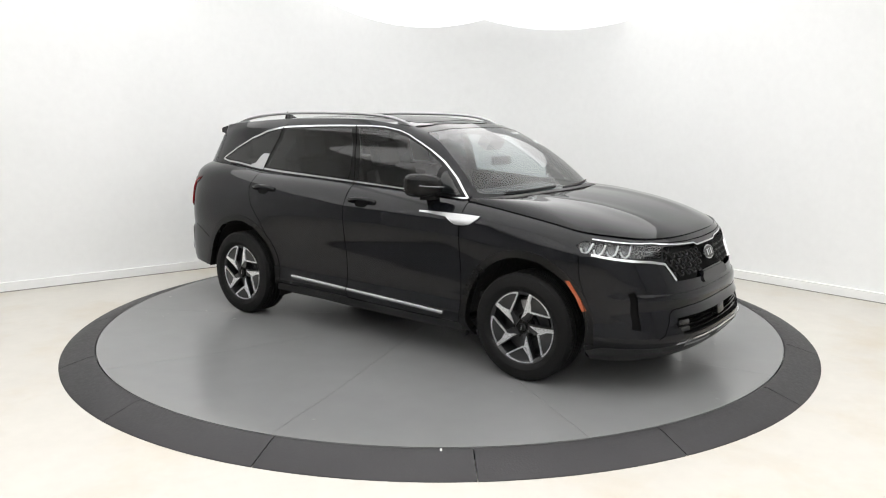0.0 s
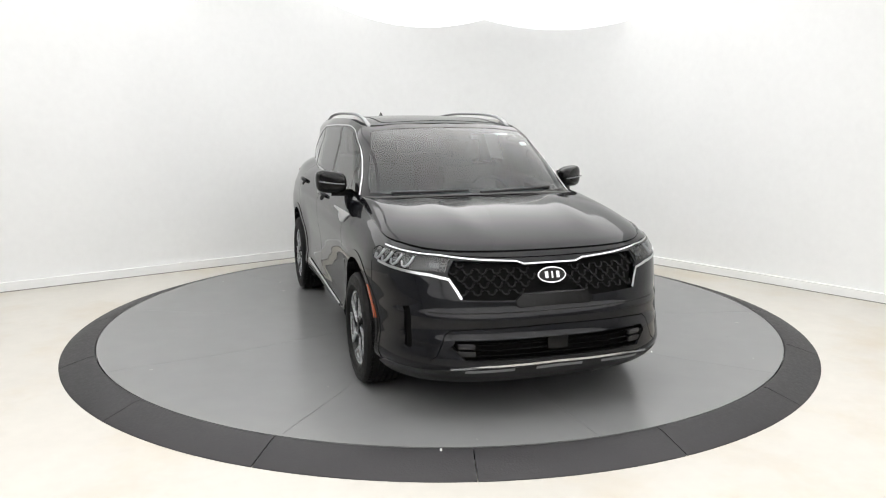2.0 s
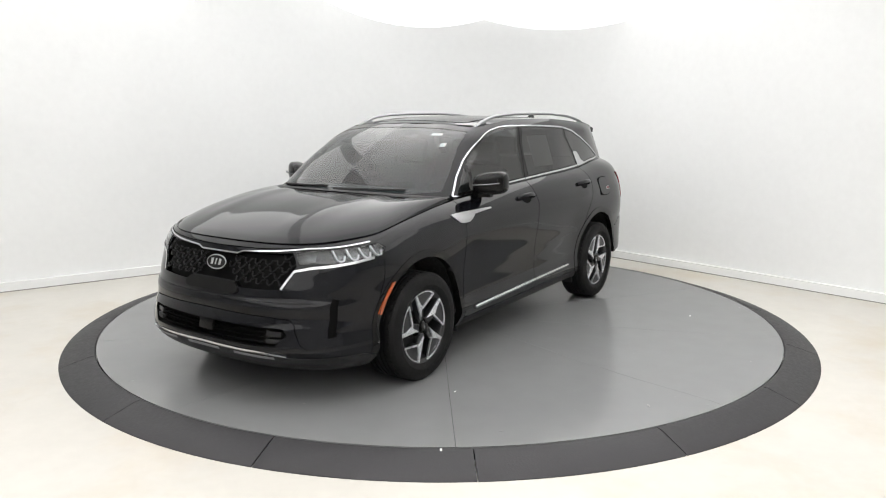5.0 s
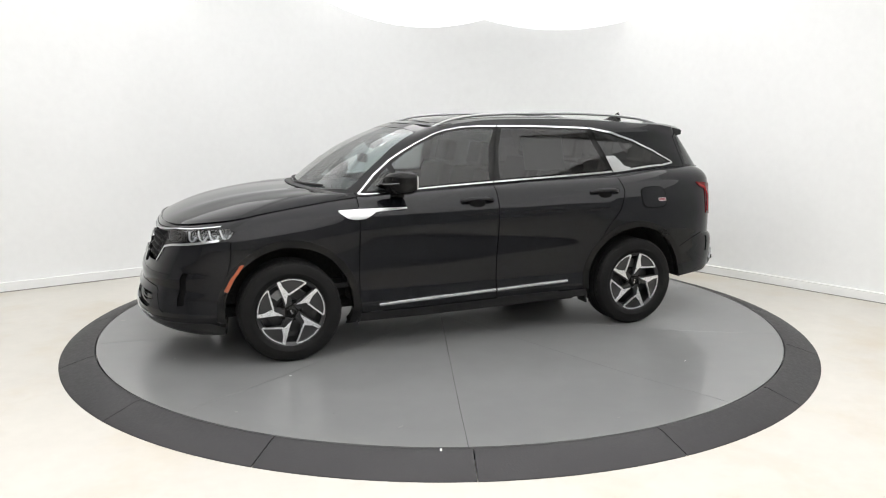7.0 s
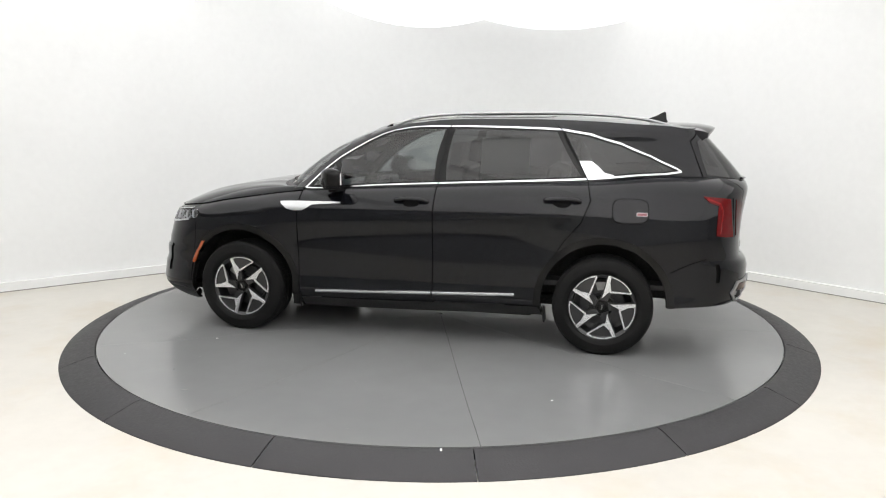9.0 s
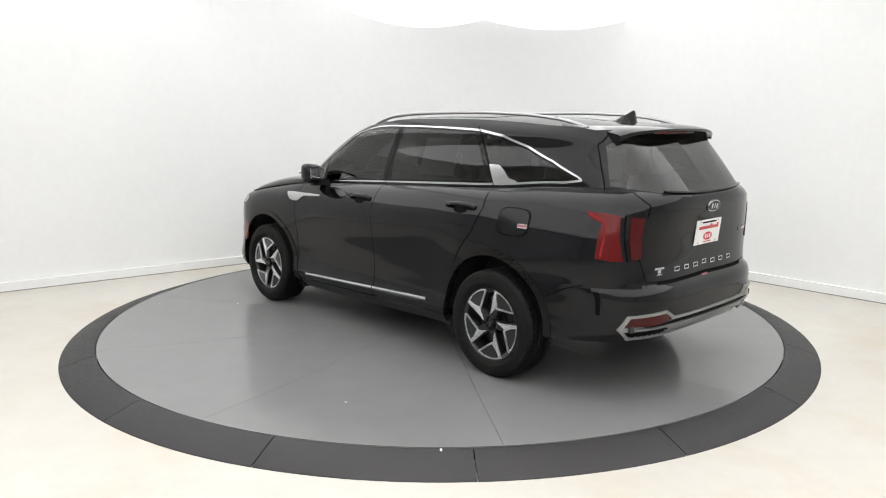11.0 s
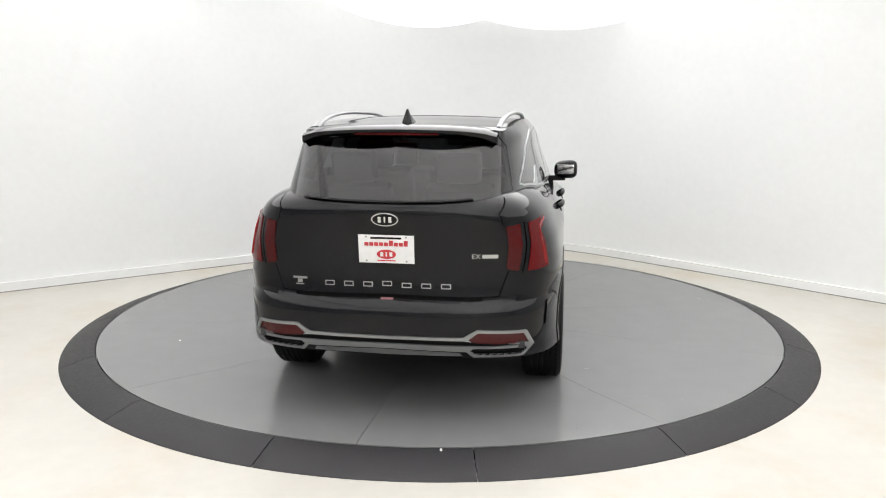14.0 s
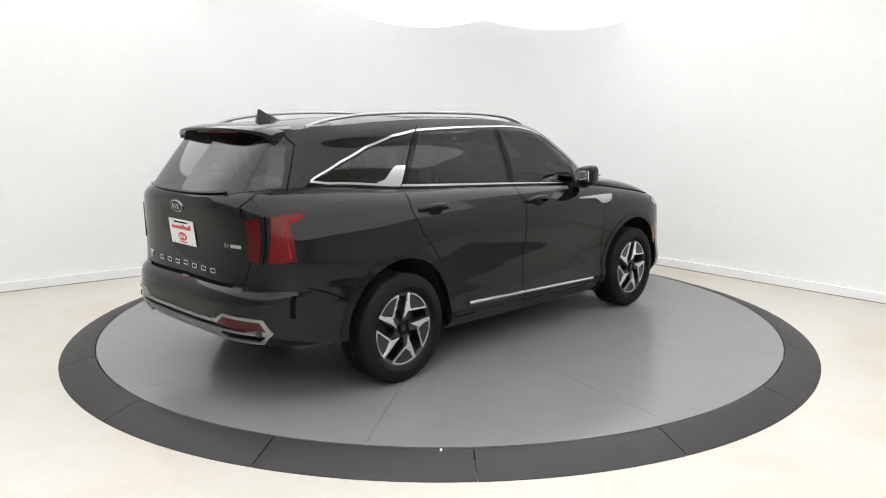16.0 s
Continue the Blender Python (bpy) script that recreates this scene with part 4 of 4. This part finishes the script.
    prof = [(-1.62, 0.0, 0.040), (-1.68, 0.020, 0.040), (-1.76, 0.052, 0.034), (-1.80, 0.074, 0.024), (-1.815, 0.080, 0.016), (-1.824, 0.072, 0.016), (-1.830, 0.02, 0.034), (-1.84, 0.0, 0.036)]
    base = 1.628
    top = [[bm.verts.new((x, y, base + h)) for y in (-0.005, 0.005)] for x, h, w in prof]
    low_v = [[bm.verts.new((x, y, base - 0.012)) for y in (-w, w)] for x, h, w in prof]
    for k in range(len(prof) - 1):
        bm.faces.new((top[k][0], top[k][1], top[k + 1][1], top[k + 1][0]))
        bm.faces.new((low_v[k][1], low_v[k + 1][1], top[k + 1][1], top[k][1]))
        bm.faces.new((low_v[k][0], top[k][0], top[k + 1][0], low_v[k + 1][0]))
    bmesh.ops.recalc_face_normals(bm, faces=bm.faces)
    part("antenna", bm, GLOSS_BLACK, car, "black shark fin antenna", angle=50)
    # ---- tail spoiler with its brake light ----
    bm = bmesh.new()
    prof = [(-1.88, 1.604), (-1.98, 1.604), (-2.08, 1.597), (-2.15, 1.584), (-2.178, 1.573), (-2.172, 1.558), (-2.10, 1.545), (-2.02, 1.53), (-1.93, 1.53)]
    ys = [k * 0.560 / 8 for k in range(-8, 9)]
    rows = []
    for y in ys:
        q = abs(y) / 0.560
        rows.append([bm.verts.new((x + 0.085 * q ** 2.8 * (1 if x < -1.9 else 0.2), y, z + 0.020 * (1 - q * q) - (0.02 * q ** 8 if z > 1.57 else 0.040 * q ** 6))) for x, z in prof])
    n = len(prof)
    for a, b in zip(rows, rows[1:]):
        for k in range(n):
            bm.faces.new((a[k], b[k], b[(k + 1) % n], a[(k + 1) % n]))
    bm.faces.new(rows[0])
    bm.faces.new(rows[-1][::-1])
    bmesh.ops.recalc_face_normals(bm, faces=bm.faces)
    spoiler = part("spoiler", bm, PAINT, car, "black roof spoiler over the tailgate glass")
    bm = bmesh.new()
    add_tube(bm, [(-2.140 + 0.02 * (y / 0.25) ** 2, y, 1.570) for y in [-0.24 + 0.06 * k for k in range(9)]], 0.008, 0.010, 6)
    part("brake_light", bm, RED, spoiler, "red high brake light")
    # ---- badges, plate, lettering bars ----
    def badge(m, a, b, parent, name):
        bm = add_prism(bmesh.new(), oval(a, b), m @ pose(0, 0, -0.004), 0.013, 0.002)
        bd = part("badge", bm, CHROME, parent, name)
        bm = add_prism(bmesh.new(), oval(a * 0.90, b * 0.83), m @ pose(0, 0, 0.0065), 0.004)
        part("field", bm, GLOSS_BLACK, bd)
        bm = bmesh.new()
        w = a * 0.30
        for k, sh in ((-1, 0.0), (0, 0.0), (1, 0.0)):
            ww = w * (0.42 if k == 0 else 0.78)
            add_box(bm, (ww, b * 0.82, 0.003), m @ pose(k * w * 1.30, 0, 0.0115), 0.0008, 1)
        part("mark", bm, CHROME, bd, "three plain chrome bars", False)
        return bd
    badge(on_sheet(low, "f", 0.0, 0.790) @ pose(0, 0, -0.002), 0.088, 0.047, bits["grille"], "oval chrome badge")
    tg = bits["tailgate"]
    badge(on_sheet(low, "r", 0.0, 1.132), 0.074, 0.038, tg, "oval chrome badge")
    m = on_sheet(low, "r", 0.0, 0.965)
    bm = add_prism(bmesh.new(), [(0.153 * i, 0.078 * j) for i, j in ((-1, -1), (1, -1), (1, 1), (-1, 1))], m @ pose(0, 0.0, 0.006), 0.004, 0.0015)
    plate = part("dealer_plate", bm, WHITE, tg, "white dealer plate with red bars")
    for k, (x, y, w, h, mt) in enumerate(((0.0, 0.062, 0.17, 0.010, DARK), (0.0, 0.028, 0.235, 0.036, PLATE_RED), (0.0, -0.063, 0.10, 0.006, PLATE_RED))):
        if k == 1:
            for j in range(9):
                bm = box((0.022, h * (0.55 if j not in (5, 8) else 0.85), 0.0015), m @ pose(-0.108 + 0.027 * j, y + (0 if j not in (5, 8) else 0.006), 0.011, 0, 0, -4))
                part("print_bar", bm, mt, plate, smooth=False)
        else:
            part("print_bar", box((w, h, 0.0015), m @ pose(x, y, 0.011)), mt, plate, smooth=False)
    pr = part("print_oval", add_prism(bmesh.new(), oval(0.053, 0.026), m @ pose(0, -0.028, 0.0095), 0.0022), PLATE_RED, plate)
    for k in (-1, 0, 1):
        part("print_bar", box((0.016 if k else 0.008, 0.024, 0.001), m @ pose(k * 0.025, -0.028, 0.0122)), WHITE, pr, smooth=False)
    for x in (-0.11, 0.11):
        for y in (-0.066, 0.068):
            bm = bmesh.new()
            add_lathe(bm, [(0.0001, 0.0015), (0.005, 0.001), (0.006, -0.001)], m @ pose(x, y, 0.0105), 8)
            part("screw", bm, STEEL, plate)
    # seven chrome letter-sized shapes across the tailgate
    for k in range(7):
        y = 0.323 - 0.1077 * k
        mm = on_sheet(low, "r", abs(y), 0.762, y < 0)
        bm = bmesh.new()
        w, h, t = 0.054, 0.028, 0.0055
        for x0, y0, a, b in ((0, h / 2 - t / 2, w, t), (0, -h / 2 + t / 2, w, t), (-w / 2 + t / 2, 0, t, h), (w / 2 - t / 2, 0, t, h)):
            add_box(bm, (a, b, 0.003), mm @ pose(x0, y0, 0.002 + 0.0002 * (a > b)))
        part("letter_bar", bm, CHROME, tg, "plain chrome letter-sized outline", False)
    mm = on_sheet(low, "r", 0.498, 0.765)
    em = part("emblem", box((0.085, 0.012, 0.004), mm @ pose(0, 0.018, 0.002)), CHROME, tg, "small chrome emblem", False)
    part("emblem_bar", box((0.03, 0.02, 0.004), mm @ pose(0, 0.0, 0.002)), CHROME, em, smooth=False)
    part("emblem_bar", box((0.05, 0.006, 0.004), mm @ pose(0.0, -0.018, 0.002)), CHROME, em, smooth=False)
    mm = on_sheet(low, "r", 0.478, 0.930, True)
    cu = bpy.data.curves.new("trim_letters", "FONT")
    cu.body, cu.size, cu.extrude, cu.align_x, cu.align_y = "EX", 0.036, 0.0015, "CENTER", "CENTER"
    tmp = new("trim_letters", cu)
    me = bpy.data.meshes.new_from_object(tmp)
    bpy.data.objects.remove(tmp)
    me.transform(mm @ pose(0.005, 0, 0.003) @ Matrix.Diagonal((1.15, 1, 1, 1)))
    me.materials.append(CHROME)
    lt = new("trim_letters", me)
    lt.parent = tg
    mm = on_sheet(low, "r", 0.557, 0.931, True)
    part("trim_bar", box((0.085, 0.020, 0.003), mm @ pose(0, 0, 0.002)), CHROME, tg, "plain chrome bar", False)
    mm = on_sheet(low, "r", 0.02, 0.688, True)
    part("reflector", box((0.07, 0.014, 0.004), mm @ pose(0, 0, 0.002), 0.002), STICKER, tg, "small red tag")
    # tailgate release bar under the glass
    bm = bmesh.new()
    pts = []
    for k in range(17):
        y = -0.46 + 0.0575 * k
        u, v = cab.at("r", abs(y), 1.214 + 0.016 * (y / 0.46) ** 2)
        p = cab.f(u, v) + cab.normal(u, v) * 0.006
        pts.append((p.x, y, p.z))
    add_tube(bm, pts, 0.012, 0.007, 8)
    part("glass_seal", bm, GLOSS_BLACK, tg)
    # ---- grille scales ----
    scale_mesh = None
    inside = [(0.0, 0.722, 0.840), (0.18, 0.722, 0.850), (0.25, 0.686, 0.858), (0.50, 0.694, 0.868), (0.57, 0.77, 0.872)]
    lo_f, hi_f = table([(a, b) for a, b, _ in inside]), table([(a, c) for a, _, c in inside])
    for r in range(6):
        z = 0.680 + 0.0365 * r
        for k in range(-7, 8):
            y = (k + 0.5 * (r % 2)) * 0.080
            if abs(y) > 0.57 or z < lo_f(abs(y)) or z > hi_f(abs(y)) - 0.004 or (abs(y) < 0.105 and abs(z - 0.79) < 0.055):
                continue
            m = on_sheet(low, "f", abs(y), z, y < 0) @ pose(0, 0, -0.026)
            if scale_mesh is None:
                bm = bmesh.new()
                pts = [(-0.032, 0.013, -0.004), (-0.021, 0.010, 0.008), (-0.016, -0.006, 0.014), (0.0, -0.013, 0.016), (0.016, -0.006, 0.014), (0.021, 0.010, 0.008), (0.032, 0.013, -0.004)]
                add_tube(bm, [(p[0] * 1.05, p[1] * 1.15, p[2]) for p in pts], 0.0052, 0.0052, 6, up=Vector((0, 0, 1)))
                scale_mesh = finish(bm, "grille_scale", SCALE)
            ob = new("grille_scale", scale_mesh)
            ob.parent, ob.matrix_basis = bits["grille"], m
    # sensor panel below the grille
    m = on_sheet(low, "f", 0.0, 0.668)
    pts = [(-0.20, 0.030), (0.20, 0.030), (0.235, -0.002), (0.235, -0.026), (0.215, -0.038), (-0.215, -0.038), (-0.235, -0.026), (-0.235, -0.002)]
    part("sensor_panel", add_prism(bmesh.new(), pts, m @ pose(0, 0, -0.012), 0.017, 0.003), GLOSS_BLACK, car, "gloss black sensor panel")
    # bumper crease lines
    for z, y1, r in ((0.608, 0.70, 0.004),):
        bm = bmesh.new()
        pts = []
        for k in range(25):
            y = -y1 + 2 * y1 * k / 24
            u, v = low.at("f", abs(y), z)
            p = low.f(u, v) + low.normal(u, v) * -0.001
            pts.append((p.x, y, p.z))
        add_tube(bm, pts, r, r, 6)
        part("bumper_crease", bm, GLOSS_BLACK, car)
    # ---- intake slats, fog lamps, camera block ----
    for z in (0.382, 0.410, 0.438):
        bm = bmesh.new()
        pts = []
        for k in range(17):
            y = -0.5 + k / 16
            u, v = low.at("f", abs(y), z)
            p = low.f(u, v) - low.normal(u, v) * 0.035
            pts.append((p.x, y, p.z))
        add_tube(bm, pts, 0.016, 0.005, 6)
        part("slat", bm, GLOSS_BLACK, bits["intake"])
    m = on_sheet(low, "f", 0.0, 0.435)
    part("radar_cover", box((0.125, 0.075, 0.03), m @ pose(0, 0, -0.03), 0.01), GLOSS_BLACK, bits["intake"], "dark plastic radar cover")
    for s in (False, True):
        m = on_sheet(low, "f", 0.525, 0.420, s)
        fog = part("fog_lamp", box((0.095, 0.032, 0.03), m @ pose(0, 0.012, -0.026), 0.008), LAMP_BODY, bits["intake"], "small dark fog lamp")
        part("fog_lamp_base", box((0.10, 0.028, 0.02), m @ pose(0, -0.03, -0.02), 0.006), PLASTIC, fog)
        # headlight elements
        i = 1 if s else 0
        for kind, a, z in (("s", 1.825, 0.886), ("s", 1.900, 0.880), ("s", 1.970, 0.874), ("s", 2.035, 0.868)):
            m = on_sheet(low, kind, a, z, s) @ pose(0, 0, -0.016)
            f = -1 if s else 1
            bm = bmesh.new()
            pts = [(-0.030 * f, 0.030, 0), (-0.022 * f, 0.010, 0.002), (-0.010 * f, -0.012, 0.003), (0.008 * f, -0.022, 0.003), (0.024 * f, -0.016, 0.002), (0.030 * f, 0.004, 0.0)]
            add_tube(bm, [m @ Vector((p[0] * 1.15, p[1] * 1.3, p[2])) for p in pts], 0.0065, 0.0085, 6, up=m.to_3x3() @ Vector((0, 0, 1)))
            el = part("light_element", bm, LAMP_CLEAR, bits["heads"][i], "bright hooked light element")
            part("reflector_cup", box((0.034, 0.026, 0.008), m @ pose(0.004 * f, 0.002, -0.006), 0.006), LAMP_GREY, el)
        m = on_sheet(low, "f", 0.655, 0.858, s) @ pose(0, 0, -0.018)
        part("indicator", box((0.06, 0.034, 0.012), m, 0.006), LAMP_GREY, bits["heads"][i], "grey indicator lamp")
        # tailpipe slats
        for z in (0.410, 0.420, 0.430):
            bm = bmesh.new()
            pts = []
            for k in range(9):
                y = 0.485 + 0.24 * k / 8
                u, v = low.at("r", y, z)
                p = low.f(u, v) - low.normal(u, v) * 0.004
                pts.append((p.x, p.y * (-1 if s else 1), p.z))
            add_tube(bm, pts, 0.004, 0.003, 6)
            part("tailpipe_slat", bm, GLOSS_BLACK, car)
        # glowing bars inside the tail lamp
        bm = bmesh.new()
        pts = []
        for a, z in ((-2.085, 1.108), (-2.17, 1.075), (-2.19, 1.02), (-2.185, 0.94), (-2.18, 0.875)):
            u, v = low.at("s", a, z)
            p = low.f(u, v) + low.normal(u, v) * 0.007
            pts.append((p.x, p.y * (-1 if s else 1), p.z))
        add_tube(bm, pts, 0.004, 0.009, 6)
        part("light_bar", bm, LIGHT_RED, car, "brighter red light bar in the tail light")
    # ---- wipers, cowl ----
    bm = bmesh.new()
    pts = [(BELT_C(u).x + 0.015, BELT_C(u).y, BELT_C(u).z + 0.006) for u in [0.1 * k for k in range(9)]]
    pts = [(x, -y, z) for x, y, z in pts[:0:-1]] + pts
    add_tube(bm, pts, 0.035, 0.008, 6)
    part("cowl", bm, PLASTIC, car, "black plastic cowl")
    for y0, y1 in ((0.55, -0.02), (-0.10, -0.62)):
        bm = bmesh.new()
        pts = []
        for k in range(9):
            y = y0 + (y1 - y0) * k / 8
            u, v = cab.at("f", abs(y), 1.146 + 0.014 * (1 - k / 8))
            p = cab.f(u, v) + cab.normal(u, v) * 0.010
            pts.append((p.x, y, p.z))
        add_tube(bm, pts, 0.007, 0.009, 6)
        part("wiper", bm, PLASTIC, car, "black windscreen wiper")
    # dark band and mirror pod at the top of the screen
    def on_screen(y, z, depth):
        u, v = cab.at("f", abs(y), z)
        p = cab.f(u, v) - cab.normal(u, v) * depth
        return (p.x, y, p.z)
    pod = part("mirror_pod", box((0.10, 0.22, 0.09), Matrix.Translation(on_screen(0, 1.535, 0.07)) @ pose(0, 0, 0, 0, 35), 0.02), CABIN, car, "dark sensor pod behind the screen")
    part("rear_view_mirror", box((0.03, 0.24, 0.07), Matrix.Translation(on_screen(0, 1.475, 0.16)), 0.015), CABIN, pod)
    for y, z, w, h in ((0.41, 1.537, 0.10, 0.028), (0.545, 1.465, 0.05, 0.045)):
        u, v = cab.at("f", y, z)
        p, n = cab.f(u, v), cab.normal(u, v)
        part("windscreen_sticker", box((0.002, w, h), Matrix.Translation(p - n * 0.006) @ pose(0, 0, 0, 0, -58)), WHITE, car, "small white sticker", False)
    bm = bmesh.new()
    g = [[bm.verts.new(on_screen(y, z, 0.010)) for y in [-0.55 + 0.1 * k for k in range(12)]] for z in (1.545, 1.572)]
    g[0] = [bm.verts.new(on_screen(-0.55 + 0.1 * k, 1.545 - 0.05 * math.exp(-(((-0.55 + 0.1 * k) / 0.13) ** 4)), 0.010)) for k in range(12)]
    for k in range(11):
        bm.faces.new((g[0][k], g[0][k + 1], g[1][k + 1], g[1][k]))
    bmesh.ops.solidify(bm, geom=bm.faces[:], thickness=0.003)
    part("screen_band", bm, DARK, car, "dark band along the screen top")
    # ---- cabin inside ----
    def seat(x, y, z, w, back, name="seat"):
        bm = box((0.50, w, 0.14), pose(x + 0.22, y, z, 0, -6), 0.05, 3)
        s = part(name, bm, SEAT, car, "black leather seat")
        part("backrest", box((0.13, w, back), pose(x - 0.09, y, z + back / 2 + 0.03, 0, -17), 0.05, 3), SEAT, s)
        if w < 0.7:
            part("headrest", box((0.10, 0.27, 0.19), pose(x - 0.09 - math.tan(radians(17)) * back / 2 - 0.06, y, z + back + 0.13, 0, -12), 0.045, 3), SEAT, s)
        return s
    for y in (0.37, -0.37):
        seat(0.0, y, 0.62, 0.50, 0.62)
        seat(-0.86, y, 0.66, 0.50, 0.62)
        seat(-1.62, 0.86 * y, 0.72, 0.42, 0.52)
    part("dashboard", box((0.50, 1.44, 0.22), pose(0.82, 0, 0.99, 0, 6), 0.06, 3), CABIN, car, "dark dashboard")
    bm = bmesh.new()
    add_tube(bm, [Matrix.Translation((0.42, 0.37, 1.02)) @ (pose(0, 0, 0, 0, 65) @ Vector((0.185 * math.cos(a), 0.185 * math.sin(a), 0))) for a in [k * math.tau / 24 for k in range(24)]], 0.014, 0.014, 8, True)
    wh = part("steering_wheel", bm, CABIN, car, "dark steering wheel")
    part("wheel_hub", box((0.05, 0.14, 0.12), pose(0.44, 0.37, 1.01, 0, -25), 0.02), CABIN, wh)
    part("centre_screen", box((0.02, 0.34, 0.13), pose(0.60, 0.08, 1.10, 0, -12), 0.005), GLOSS_BLACK, car, "dark dashboard screen")
    part("cabin_floor", box((3.6, 1.5, 0.04), pose(-0.55, 0, 0.45), 0.01), CABIN, car)
    hl = Sheet(roof, 1.0, 1.0, 20, 8)
    hl.sort(lambda x, y, z: "all")
    part("headliner", hl.mesh(["all"], both=True, sign=-1, out=-0.03, rim=0), LINING, car, "light grey headliner")
    part("paper_sheet", box((0.36, 0.002, 0.27), pose(-0.66, 0.69, 1.38, 18, 0, 0)), WHITE, car, "white paper sheet inside the rear window", False)


STICKER = material("faded_red_print", (0.20, 0.07, 0.08), 0.5, grain=0.4, scale=90)
MIRROR = material("mirror_silver", (0.85, 0.85, 0.85), 0.02, 1.0)
SCALE = material("grille_scale_grey", (0.006, 0.006, 0.0065), 0.42, 0.0, spec=0.2, grain=0.1, scale=80)
LIGHT_RED = material("bright_red_lens", (0.24, 0.010, 0.012), 0.2, 0, 0.4, spec=0.1, grain=0.1, scale=100)


def motions():
    turn = [(0.0, -37.25), (0.5, -45.87), (1.0, -54.57), (1.5, -63.28), (2.0, -72.03), (2.5, -80.81), (3.0, -89.59), (3.5, -98.33), (4.0, -107.0),
            (4.6, -117.4), (5.2, -127.8), (5.8, -138.2), (6.5, -150.30), (7.0, -158.97), (7.5, -167.65), (8.0, -176.33), (8.5, -184.99), (9.0, -193.63),
            (9.6, -203.8), (10.2, -213.9), (10.8, -223.9), (11.5, -235.29), (12.0, -244.06), (12.5, -252.85), (13.0, -261.64), (13.5, -270.40), (14.0, -279.15), (14.5, -287.94), (15.0, -296.74), (15.5, -305.50), (16.0, -314.15)]
    ox, oy = 0.0205, -0.0861
    rows_car, rows_disc = [], []
    for t, a in turn:
        c, s = math.cos(radians(a)), math.sin(radians(a))
        rows_car.append((t, pose(ox * c - oy * s, ox * s + oy * c, 0, 0, 0, a)))
        rows_disc.append((t, pose(0, 0, 0, 0, 0, a)))
    walk(CAR, rows_car)
    walk(TURNTABLE, rows_disc)


build_room()
build_lights()
build_ring()
TURNTABLE = build_turntable()
CAR, LOW, CAB, BITS = build_car()
build_details(CAR, LOW, CAB, BITS)
motions()
